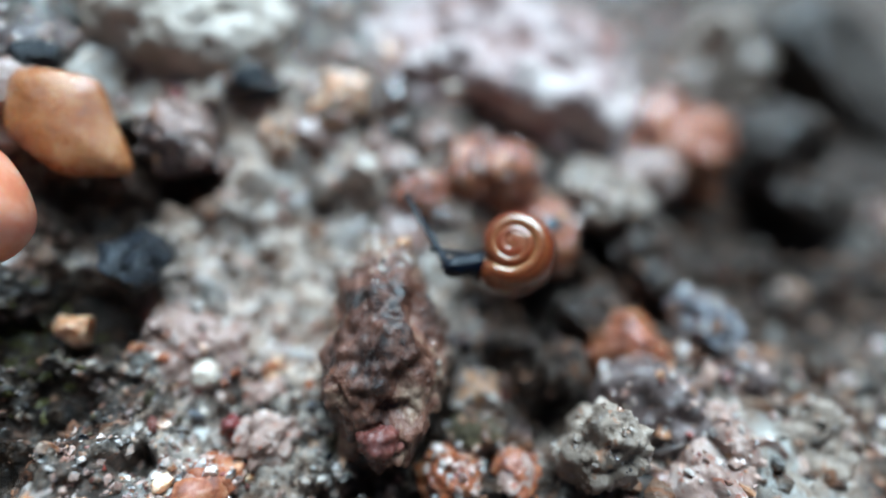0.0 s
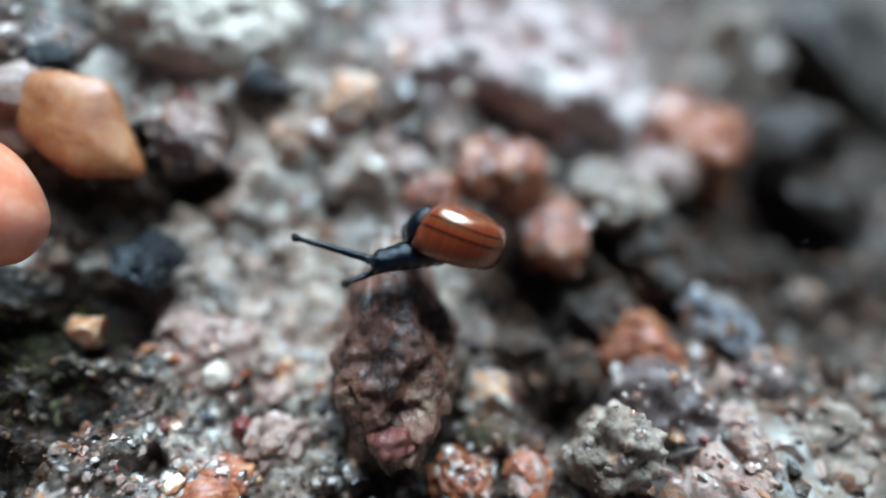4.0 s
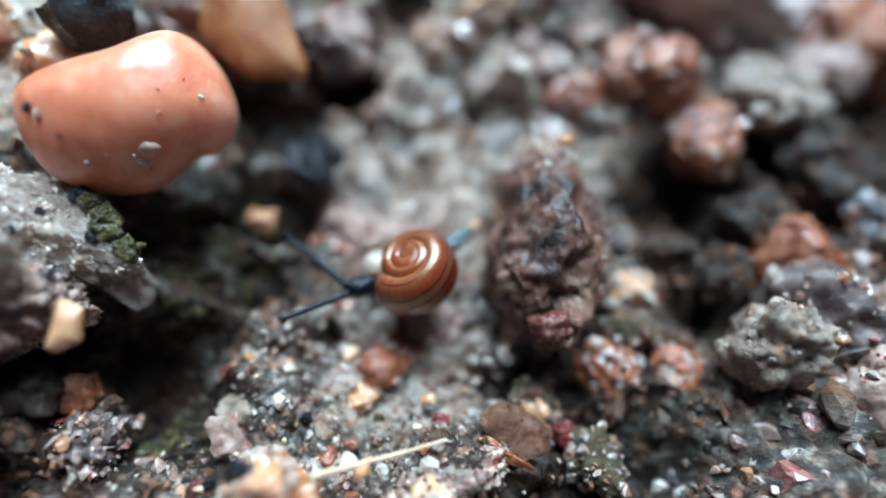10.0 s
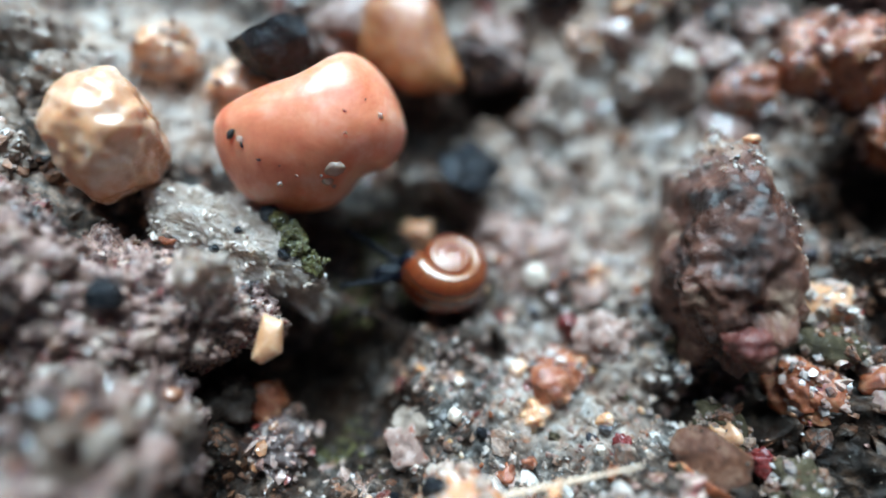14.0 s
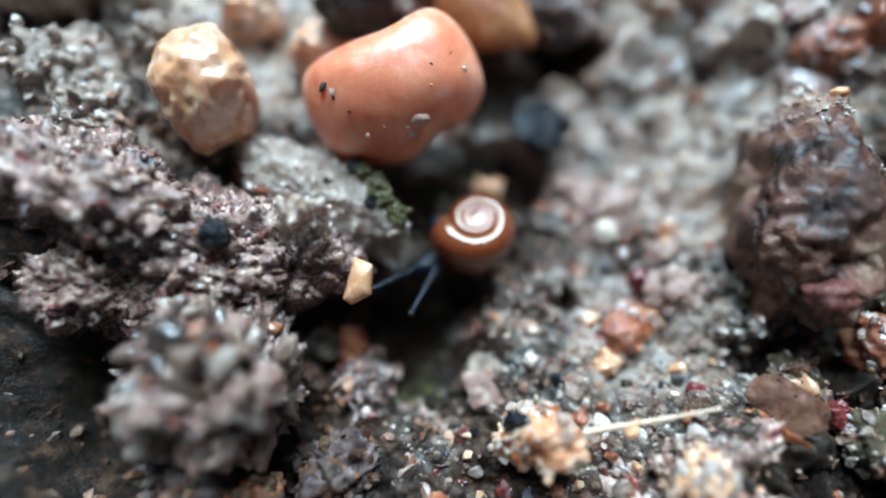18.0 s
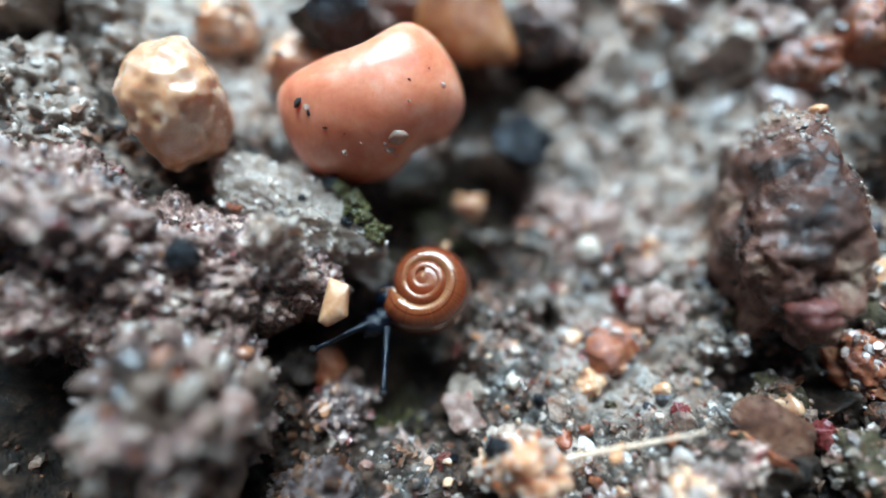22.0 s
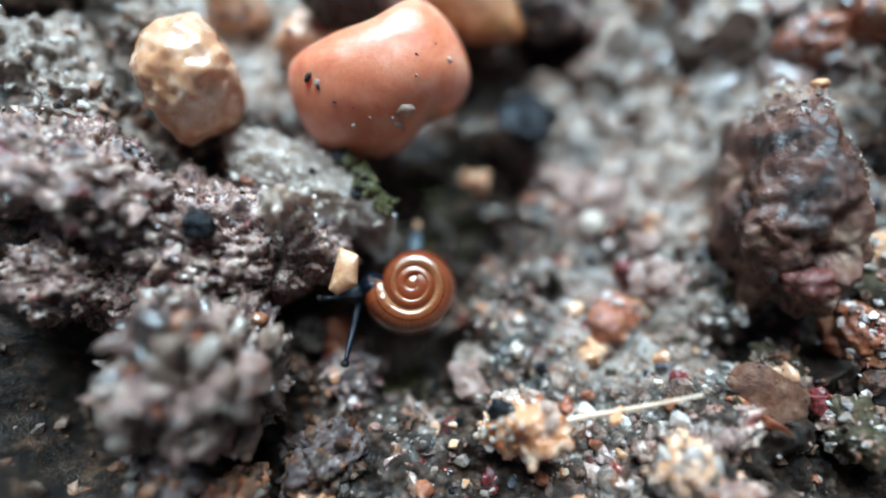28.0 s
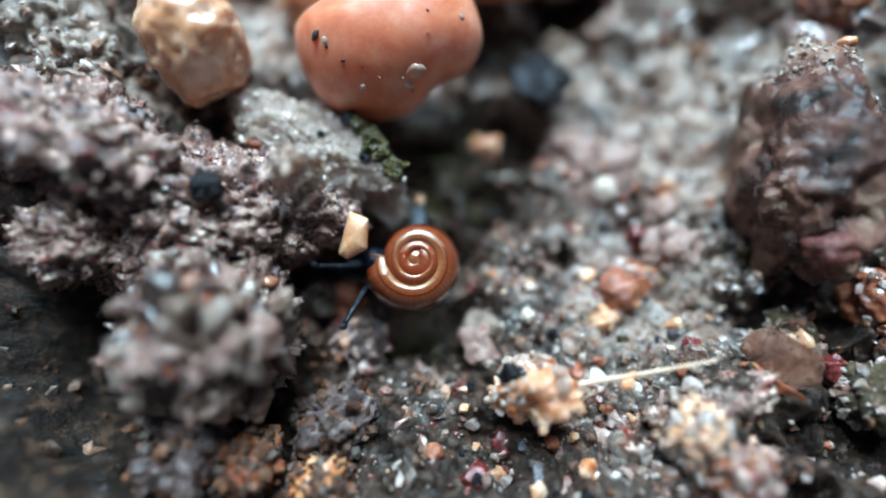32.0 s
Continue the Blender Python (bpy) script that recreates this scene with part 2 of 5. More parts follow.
DARKS = mat_grains("dark_crumbs", [(0.0, (0.01, 0.009, 0.009)), (0.3, (0.035, 0.022, 0.016)), (0.55, (0.09, 0.045, 0.028)), (0.75, (0.2, 0.09, 0.05)), (0.92, (0.025, 0.028, 0.038))], 0.25, 0.0, 0.0, 0.25)
for socket, value in (("Specular IOR Level", 0.14), ("Coat Weight", 0.04)):
    DARKS.node_tree.nodes["Principled BSDF"].inputs[socket].default_value = value
STONE = mat_rock("brown_stone", (0.016, 0.006, 0.004), (0.17, 0.065, 0.04), (0.42, 0.275, 0.19), 2.4, (0.15, 0.45), 0.6, None, 0, 0.25, (0.38, 0.53, 0.68))
SALMON = mat_rock("salmon_pebble", (0.56, 0.11, 0.05), (0.74, 0.26, 0.145), (0.84, 0.45, 0.33), 2.8, (0.24, 0.42), 0.35, None, 0.6, 0.035)
TAN = mat_rock("tan_pebble", (0.5, 0.17, 0.06), (0.62, 0.31, 0.17), (0.78, 0.61, 0.5), 2.6, (0.15, 0.4), 0.6, None, 0.5, 0.035, (0.25, 0.45, 0.72))
COAL = mat_rock("black_charcoal", (0.004, 0.004, 0.005), (0.009, 0.01, 0.013), (0.03, 0.035, 0.045), 0.7, (0.1, 0.4), 0.25, None, 0, 0.14)
FLAKE = mat_rock("orange_flake", (0.2, 0.06, 0.02), (0.4, 0.14, 0.05), (0.54, 0.26, 0.12), 1.3, (0.15, 0.4), 0.6, None, 0.3, 0.08)
QUARTZ = mat_rock("grey_quartz", (0.42, 0.3, 0.22), (0.68, 0.52, 0.43), (0.9, 0.75, 0.66), 0.9, (0.03, 0.18), 1.4, None, 0.5, 0.4)
QUARTZ.node_tree.nodes["Principled BSDF"].inputs["Transmission Weight"].default_value = 0.2


def mat_crust(name, lift=1.0):
    """Fused crumbs: purplish brown with beige, dark and blood red crumbs and wet glints."""
    k = Nodes(name, 0.4, 0.5, 0.7)
    col = k.ramp(k.noise(1.0, 6, 0.7, 0.6), (0.34, (0.013, 0.007, 0.006)), (0.42, (0.1, 0.045, 0.036)), (0.48, (0.35, 0.22, 0.185)), (0.53, (0.19, 0.085, 0.06)), (0.6, (0.53, 0.385, 0.31)), (0.7, (0.72, 0.6, 0.53)))
    red = k.ramp(k.noise(0.8, 3, 0.5), (0.62, (0, 0, 0)), (0.67, (0.9, 0.9, 0.9)))
    col = k.mix(red, col, (0.2, 0.022, 0.02))
    fine = k.ramp(k.noise(0.28, 5, 0.7), (0.34, (0.3, 0.26, 0.26)), (0.56, (1.2 * lift, 1.18 * lift, 1.16 * lift)))
    return k.base(k.mix(1.0, col, fine, "MULTIPLY")).rough(k.noise(0.4), 0.1, 0.5).bump(k.noise(0.22, 5, 0.7), 0.2).m


CRUST = mat_crust("brown_crust", 1.4)
CRUMB = mat_crust("pale_crumbs", 0.95)
UMBER = mat_rock("umber_stone", (0.04, 0.014, 0.008), (0.19, 0.07, 0.036), (0.33, 0.17, 0.11), 0.6, (0.2, 0.5), 0.4, None, 0.1, 0.3)
PALE = mat_rock("pale_rock", (0.24, 0.09, 0.065), (0.44, 0.31, 0.29), (0.54, 0.43, 0.395), 4.5, (0.35, 0.65), 0.2, None, 0.1, 0.25, (0.36, 0.5, 0.6))
CHALK = mat_rock("pale_grey_rock", (0.3, 0.22, 0.165), (0.52, 0.41, 0.335), (0.64, 0.53, 0.45), 3.5, (0.35, 0.65), 0.2, None, 0.1, 0.2)
GREYROCK = mat_rock("grey_rock", (0.08, 0.052, 0.038), (0.3, 0.215, 0.165), (0.54, 0.42, 0.35), 1.6, (0.2, 0.55), 0.6, (0.32, 0.15, 0.085), 0, 0.2)
RUST = mat_rock("rusty_rock", (0.05, 0.014, 0.008), (0.34, 0.092, 0.038), (0.54, 0.25, 0.13), 1.3, (0.1, 0.35), 1.0, None, 0.15, 0.15)
CREAM = mat_rock("cream_crystal", (0.54, 0.2, 0.08), (0.72, 0.38, 0.21), (0.82, 0.58, 0.43), 0.9, (0.1, 0.35), 0.6, None, 0.4, 0.06)
AMBER = mat_rock("amber_crystal", (0.54, 0.13, 0.03), (0.7, 0.26, 0.1), (0.8, 0.5, 0.35), 1.7, (0.05, 0.22), 1.2, None, 0.4, 0.16, (0.32, 0.46, 0.58))
WHITE = mat_rock("milky_grain", (0.48, 0.37, 0.29), (0.64, 0.52, 0.43), (0.76, 0.64, 0.56), 0.8, (0.12, 0.4), 0.5, None, 0.4, 0.05)
CLEAR = mat_rock("clear_quartz", (0.42, 0.3, 0.24), (0.56, 0.44, 0.38), (0.7, 0.58, 0.52), 0.5, (0.04, 0.2), 1.0, None, 0.4, 0.04)
CLEAR.node_tree.nodes["Principled BSDF"].inputs["Transmission Weight"].default_value = 0.5
MAROON = mat_rock("maroon_knob", (0.05, 0.01, 0.008), (0.15, 0.035, 0.025), (0.28, 0.11, 0.08), 0.8, (0.15, 0.4), 0.6, None, 0.2, 0.12)
ICE = mat_rock("frosted_crystal", (0.56, 0.38, 0.28), (0.74, 0.54, 0.44), (0.86, 0.68, 0.59), 0.5, (0.05, 0.25), 1.0, None, 0.5, 0.05)
ICE.node_tree.nodes["Principled BSDF"].inputs["Transmission Weight"].default_value = 0.45
RED = mat_rock("red_grain", (0.06, 0.008, 0.008), (0.15, 0.018, 0.016), (0.26, 0.06, 0.05), 0.6, (0.15, 0.4), 0.7, None, 0.2, 0.05)
STRAW = mat_rock("pale_straw", (0.46, 0.27, 0.16), (0.64, 0.43, 0.3), (0.78, 0.59, 0.47), 0.7, (0.2, 0.45), 0.4, None, 0.35, 0.03)
DUSK = mat_rock("dusky_stone", (0.02, 0.013, 0.012), (0.1, 0.062, 0.055), (0.27, 0.2, 0.185), 1.2, (0.15, 0.5), 0.7, None, 0, 0.15)
PINK = mat_rock("pink_stone", (0.15, 0.075, 0.058), (0.34, 0.21, 0.17), (0.54, 0.42, 0.37), 1.2, (0.15, 0.5), 0.6, (0.3, 0.1, 0.06), 0.25, 0.14)
BLUE = mat_rock("blue_grey_stone", (0.036, 0.036, 0.04), (0.13, 0.128, 0.142), (0.36, 0.34, 0.36), 1.3, (0.12, 0.4), 0.7, None, 0, 0.14)
DARKROCK = mat_rock("wet_stone_and_shade", (0.011, 0.007, 0.005), (0.042, 0.027, 0.02), (0.12, 0.085, 0.066), 1.1, (0.2, 0.5), 0.3, None, 0, 0.2)
MUD = mat_rock("olive_mud", (0.016, 0.012, 0.006), (0.07, 0.052, 0.026), (0.18, 0.135, 0.08), 1.0, (0.3, 0.6), 0.2, None, 0, 0.2)
SPECK = mat_rock("black_speck", (0.01, 0.01, 0.01), (0.015, 0.014, 0.013), (0.03, 0.03, 0.03), 0.3, (0.3, 0.6), 0.2)
for stone in (COAL, DARKROCK, MUD):
    stone.node_tree.nodes["Principled BSDF"].inputs["Specular IOR Level"].default_value = 0.22
MOSS = mat_rock("green_algae", (0.02, 0.018, 0.006), (0.085, 0.075, 0.022), (0.2, 0.17, 0.06), 0.4, (0.12, 0.4), 0.8, None, 0.3, 0.12)
for stone, weight, reach, tint in ((SALMON, 0.8, 1.6, (1.0, 0.35, 0.2)), (TAN, 0.5, 0.8, (1.0, 0.6, 0.35)), (QUARTZ, 0.5, 1.2, (1.0, 0.95, 0.85)), (AMBER, 0.6, 0.5, (1.0, 0.55, 0.25)),
                                   (CREAM, 0.5, 0.5, (1.0, 0.7, 0.4)), (RUST, 0.25, 0.3, (1.0, 0.4, 0.2)), (PINK, 0.3, 0.3, (1.0, 0.6, 0.45)), (FLAKE, 0.5, 0.5, (1.0, 0.45, 0.2))):
    stone.node_tree.nodes["Principled BSDF"].inputs["Subsurface Weight"].default_value = weight
    stone.node_tree.nodes["Principled BSDF"].inputs["Subsurface Scale"].default_value = reach * MM
    stone.node_tree.nodes["Principled BSDF"].inputs["Subsurface Radius"].default_value = tint


# ---- ground: a shallow bowl of soil, rising to the back and to the crusts ----
def ground_z(x, y):
    x, y = np.asarray(x, float), np.asarray(y, float)
    right = 0.016 * np.clip(x - 3, 0, None) ** 2
    back = 0.055 * np.clip(y - 1.5, 0, None) ** 2
    left = 0.05 * np.clip(-x - 7.5, 0, None) ** 2
    front = 0.03 * np.clip(-y - 9, 0, None) ** 2
    raw = right + back + left + front
    z = 6.5 * np.tanh(raw / 6.5)
    z = z + 2.2 * np.exp(-((x - 5.5) ** 2 + (y + 9.5) ** 2) / 9.0)
    z = z - 1.6 * np.exp(-((x + 9.0) ** 2 / 5 + (y + 6.5) ** 2 / 9))
    z = z - 1.7 * np.exp(-((x + 8.8) ** 2 / 4.5 + (y + 6.6) ** 2 / 3.5))
    z = z - 5.0 * np.exp(-((x + 18.0) ** 2 / 20 + (y + 13.0) ** 2 / 10))
    return z


# hollows of damp soil with their shade painted in near-black: place, half width, half depth
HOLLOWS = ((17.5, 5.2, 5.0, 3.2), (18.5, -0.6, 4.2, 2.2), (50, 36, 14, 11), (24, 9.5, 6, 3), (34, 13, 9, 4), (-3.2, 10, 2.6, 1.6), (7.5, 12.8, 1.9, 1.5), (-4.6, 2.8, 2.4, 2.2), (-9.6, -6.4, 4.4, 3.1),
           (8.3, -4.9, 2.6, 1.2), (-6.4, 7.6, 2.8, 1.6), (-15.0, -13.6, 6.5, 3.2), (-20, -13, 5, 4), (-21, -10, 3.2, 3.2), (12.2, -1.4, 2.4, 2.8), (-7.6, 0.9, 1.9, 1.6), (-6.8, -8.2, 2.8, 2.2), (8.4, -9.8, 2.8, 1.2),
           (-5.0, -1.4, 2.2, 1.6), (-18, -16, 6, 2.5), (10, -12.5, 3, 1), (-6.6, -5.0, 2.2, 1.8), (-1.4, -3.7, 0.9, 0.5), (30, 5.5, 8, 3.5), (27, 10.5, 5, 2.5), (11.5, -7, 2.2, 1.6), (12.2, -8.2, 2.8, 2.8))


# level brown mud, its colour darkened further where shade falls
MUD_SHADE = ((-4.6, -1.4, 2.4, 1.9, 0.6), (-2.2, -4.2, 1.5, 1.5, 0.45), (17, 6, 6, 3.5, 0.9), (24, 4, 7, 3, 0.6), (31, 9, 10, 5, 0.9), (46, 30, 20, 14, 0.9), (-4, -13.5, 7, 2.6, 0.75), (9, -12, 5, 2.4, 0.75), (-9, -11.5, 4, 2, 0.8), (12.5, -5, 4.5, 4, 0.9), (10.5, -8.8, 4.5, 2.8, 0.9), (8.6, -8.4, 3.6, 2.4, 0.8), (-20, -13.5, 10, 6, 1.0), (3, -1.0, 2.2, 1.0, 0.35), (-3.8, -9.6, 1.0, 2.2, 0.9))
# paler patches where the soil has dried
DRY = ((0.5, 5.5, 6.5, 4.5, 1.7), (5, 6.0, 8, 5.5, 1.5), (6, 10, 8, 4, 1.3), (7, 6.5, 9, 8, 1.0), (-18, 6, 7, 5, 1.0), (-3, 13.5, 7, 4, 1.3), (26, -3, 6, 4, 0.45), (1.5, -4.8, 6.5, 4.2, 0.45))


def dryness(x, y):
    return np.max([k * smoothstep(1.2, 0.3, np.hypot((x - a) / rx, (y - b) / ry)) for a, b, rx, ry, k in DRY], axis=0)


def hollow_shade(x, y):
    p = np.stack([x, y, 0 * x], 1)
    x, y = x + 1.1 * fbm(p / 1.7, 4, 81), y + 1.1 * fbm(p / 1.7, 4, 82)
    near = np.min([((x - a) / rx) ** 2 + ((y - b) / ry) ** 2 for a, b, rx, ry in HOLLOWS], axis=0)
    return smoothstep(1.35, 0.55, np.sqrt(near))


def mud_and_shade(x, y):
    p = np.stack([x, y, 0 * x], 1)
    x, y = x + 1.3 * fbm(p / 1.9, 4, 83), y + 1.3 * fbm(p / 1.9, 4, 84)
    return np.max([hollow_shade(x, y)] + [k * smoothstep(1.25, 0.5, np.hypot((x - a) / rx, (y - b) / ry)) for a, b, rx, ry, k in MUD_SHADE], axis=0)


def relief(x, y):
    p = np.stack([x, y, 0 * x], 1)
    near = smoothstep(26, 11, np.hypot(x + 1, y + 3))
    q = p + 0.45 * np.stack([fbm(p / 0.7, 3, 71), fbm(p / 0.7, 3, 72), 0 * x], 1)
    z = ground_z(x, y) + 0.85 * fbm(p / 3.1, 3, 5) + 0.6 * np.abs(fbm(p / 1.9, 3, 41)) + (0.15 + 0.45 * near) * fbm(p / 0.8, 5, 11, 0.6)
    z = z + (0.75 - 0.4 * np.clip(dryness(x, y), 0, 1)) * (0.6 - np.clip(lumps(q / 1.3, 21), 0, 1))
    z = z - (1.5 + 1.6 * smoothstep(12, 16, x)) * hollow_shade(x, y)
    return z + near * (0.3 * (np.abs(fbm(q / 0.42, 4, 31, 0.6)) - 0.25) + 0.36 * (0.6 - np.clip(lumps(q / 0.55, 26), 0, 1)))


def ground_at(x, y):
    return float(relief(np.array([float(x)]), np.array([float(y)]))[0])


def axis_steps(lo, hi, step, far):
    mid = np.arange(lo, hi, step)
    out = step * np.cumsum(1.14 ** np.arange(80))
    out = out[out < far]
    return np.concatenate([(lo - out)[::-1], mid, hi + out])


def build_ground():
    gx, gy = axis_steps(-20, 16, 0.095, 4000), axis_steps(-16, 12, 0.095, 4000)
    X, Y = np.meshgrid(gx, gy)
    x, y = X.ravel(), Y.ravel()
    v = np.stack([x, y, relief(x, y)], 1)
    n = len(gx)
    i = (np.arange(len(gy) - 1)[:, None] * n + np.arange(n - 1)[None, :]).ravel()
    f = np.stack([i, i + 1, i + n + 1, i + n], 1)
    me = mesh("ground", v, f, SOIL)
    # wet: damp mud together with the painted shade
    me.attributes.new("wet", "FLOAT", "POINT").data.foreach_set("value", mud_and_shade(x, y))
    me.attributes.new("dry", "FLOAT", "POINT").data.foreach_set("value", dryness(x, y))
    tagged(new("ground", me), "damp dark crumbly soil with sand and algae", "ground", kind="structure")


build_ground()


# ---- stones ----
def stone_shape(radii, seed, big=0.25, mid=0.12, knob=0.0, knob_size=1.0, fine=0.0, level=5, facets=0, bumps=()):
    """A rock round its own middle: noise at two scales, round knobs, flat facets and single bumps (direction, height, width)."""
    u, faces = unit_sphere(level)
    r = np.array(radii, float)
    rng = np.random.RandomState(seed)
    v = u.copy()
    for _ in range(facets):
        d = rng.normal(size=3)
        d /= np.linalg.norm(d)
        cut = rng.uniform(0.55, 0.85)
        over = np.clip(v @ d - cut, 0, None)
        v = v - over[:, None] * d
    p = v * r
    k = 1 + big * fbm(u * 1.1 + seed, 2, seed) + (mid * fbm(p / max(r) * 4 + seed * 3, 4, seed + 9) if mid else 0)
    p = p * k[:, None]
    for d, height, width in bumps:
        d = np.array(d, float) / np.linalg.norm(d)
        p = p + d * (height * np.exp(-np.arccos(np.clip(u @ d, -1, 1)) ** 2 / width ** 2))[:, None]
    if knob:
        p = p + u * (knob * (0.62 - np.clip(lumps(p / knob_size + seed, seed + 40), 0, 1)))[:, None]
    if fine:
        p = p + u * (fine * fbm(p / 0.35, 4, seed + 60, 0.65))[:, None]
    return p, faces


def wedge_shape(sides, depth, power, level=6, swell=0.05, seed=5):
    """A water-worn wedge: a rounded outline of sides (angle, distance) in its own x and y, domed along z."""
    u, faces = unit_sphere(level)
    phi = np.arctan2(u[:, 1], u[:, 0])
    total = sum(np.clip(np.cos(phi - radians(a)), 0, None) ** power / d ** power for a, d in sides)
    out = total ** (-1.0 / power)
    rim = np.sqrt(np.clip(1 - np.abs(u[:, 2]) ** 2.3, 0, 1)) ** 0.92
    p = np.stack([np.cos(phi) * out * rim, np.sin(phi) * out * rim, depth * np.sign(u[:, 2]) * np.abs(u[:, 2]) ** 1.15], 1)
    return p * (1 + swell * fbm(p / 3.4 + seed, 2, seed))[:, None], faces


def rock(name, label, category, material, xyz, radii, rot=(0, 0, 0), seed=1, group="", flat=False, **shape):
    p, faces = stone_shape(radii, seed, **shape)
    ob = new(name, mesh(name, p, faces, material, not flat))
    ob.matrix_world = at_mm(*xyz, *rot)
    return tagged(ob, label, category, group)


EYE = Vector((-3.7, -11.9, 21.6))


def on_face(ob, u, v):
    """A point of the stone's upper front face, u to the right of its middle and v up the slope, in its own space."""
    mid = ob.matrix_world.translation / MM
    way = (mid - EYE).normalized()
    right = way.cross(Vector((0, 0, 1))).normalized()
    aim = mid + u * right + v * right.cross(way)
    line = (aim - EYE).normalized()
    co = np.zeros(len(ob.data.vertices) * 3)
    ob.data.vertices.foreach_get("co", co)
    w = (co.reshape(-1, 3) @ np.array(ob.matrix_world.to_3x3()).T) / MM + np.array(mid) - np.array(EYE)
    along = w @ np.array(line)
    off = np.linalg.norm(w - along[:, None] * np.array(line), axis=1)
    best = int(np.argmin(along + 12 * off))
    return tuple(co.reshape(-1, 3)[best] / MM)


def top_of(ob, x, y):
    """How high the stone reaches near one spot."""
    co = np.zeros(len(ob.data.vertices) * 3)
    ob.data.vertices.foreach_get("co", co)
    w = (co.reshape(-1, 3) @ np.array(ob.matrix_world.to_3x3()).T + np.array(ob.matrix_world.translation)) / MM
    close = np.hypot(w[:, 0] - x, w[:, 1] - y) < 0.35
    return float(w[close, 2].max())


def bit(parent, name, material, xyz, radii, rot=(0, 0, 0), seed=1, label="", flat=False, **shape):
    """A small piece stuck to a stone, placed in the stone's own space."""
    shape.setdefault("level", 3)
    p, faces = stone_shape(radii, seed, **shape)
    return part(name, mesh(name, p, faces, material, not flat), parent, label, at_mm(*xyz, *rot))


def grain_mesh(name, places, sizes, material, seed, level=1, smooth=True, sink=0.7, normals=None):
    """Many small uneven grains, joined into one mesh."""
    rng = np.random.RandomState(seed)
    u, faces = unit_sphere(level)
    n, m = len(places), len(u)
    scale = sizes[:, None] * rng.uniform(0.5, 1.35, (n, 3))
    q = rng.normal(size=(n, 4))
    q /= np.linalg.norm(q, axis=1)[:, None]
    w, x, y, z = q.T
    rot = np.stack([1 - 2 * (y * y + z * z), 2 * (x * y - z * w), 2 * (x * z + y * w), 2 * (x * y + z * w), 1 - 2 * (x * x + z * z),
                    2 * (y * z - x * w), 2 * (x * z - y * w), 2 * (y * z + x * w), 1 - 2 * (x * x + y * y)], 1).reshape(n, 3, 3)
    d = rng.normal(size=(n, 7, 3))
    d /= np.linalg.norm(d, axis=2)[:, :, None]
    cut = rng.uniform(0.35, 0.7, (n, 7))
    v = np.repeat(u[None], n, 0)
    for i in range(7):
        over = np.clip(np.einsum("nmk,nk->nm", v, d[:, i]) - cut[:, i:i + 1], 0, None)
        v = v - over[:, :, None] * d[:, i][:, None, :]
    v = v * (1 + rng.uniform(-0.12, 0.12, (n, m, 1)))
    v = np.einsum("nij,nmj->nmi", rot, v * scale[:, None, :])
    up = np.array([[0, 0, 1.0]]) if normals is None else normals
    v = v + (places + up * (sizes * (1 - 2 * sink) * 0.5)[:, None])[:, None, :]
    f = (faces[None] + (np.arange(n) * m)[:, None, None]).reshape(-1, 3)
    return mesh(name, v.reshape(-1, 3), f, material, smooth)


def coat(ob, count, lo, hi, material, seed, name="sand_coating", level=1, side=(0, 0, 0), share=-1.0):
    """Sand grains stuck on a stone, all over it or on the share that lies to one side, as one part of it."""
    rng = np.random.RandomState(seed)
    me = ob.data
    co, no = np.zeros(len(me.vertices) * 3), np.zeros(len(me.vertices) * 3)
    me.vertices.foreach_get("co", co)
    me.vertices.foreach_get("normal", no)
    turn = np.array(ob.matrix_world.to_3x3())
    facing = (co.reshape(-1, 3) @ turn.T) @ np.array(side, float)
    able = np.flatnonzero(facing >= np.quantile(facing, max(0.0, 1 - share)) if share > 0 else facing > -9)
    pick = rng.choice(able, count)
    sizes = lo + (hi - lo) * rng.rand(count) ** 2.2
    made = part(name, grain_mesh(name, co.reshape(-1, 3)[pick] / MM, sizes * 1.15, material, seed + 1, level, level > 1, 0.5, no.reshape(-1, 3)[pick]), ob)
    return tagged(made, kind="stuff")


# the upright lump of stone over which the snail climbs
lump = rock("standing_stone", "dark brown knobbly stone lump standing on soil", "stone", STONE, (8.1, 1.2, 3.0), (2.6, 5.0, 3.1), (4, 0, 6), 3,
            big=0.2, mid=0.24, knob=0.5, knob_size=1.5, fine=0.16, level=6, bumps=(((-0.35, 0.8, 0.5), 0.8, 0.4), ((0.25, 0.75, 0.6), 0.5, 0.35), ((-0.7, -0.2, 0.3), 0.5, 0.5), ((0.3, -0.5, 0.8), -0.5, 0.3),
                                                                                     ((0.35, 0.1, 0.93), -0.35, 0.25), ((-0.2, 0.35, 0.9), 0.35, 0.25)))
bit(lump, "black_pit", SPECK, on_face(lump, 0.45, -2.95), (0.14, 0.14, 0.12), seed=345, label="black speck beside the knob")
bit(lump, "knob", MAROON, (-0.35, -4.2, 1.25), (0.85, 0.75, 0.65), seed=51, label="reddish rounded knob", level=4, knob=0.3, knob_size=0.5, fine=0.15)
bit(lump, "crystal", CREAM, on_face(lump, -2.5, 4.3), (0.36, 0.32, 0.3), seed=52, label="cream crystal", facets=6)
coat(lump, 700, 0.04, 0.17, PALES, 55, "pale_sand_cap", side=(-0.25, 0.85, 0.5), share=0.11)
coat(lump, 240, 0.04, 0.16, PALES, 57, "sandy_edge", side=(1, 0.2, 0.1), share=0.12)

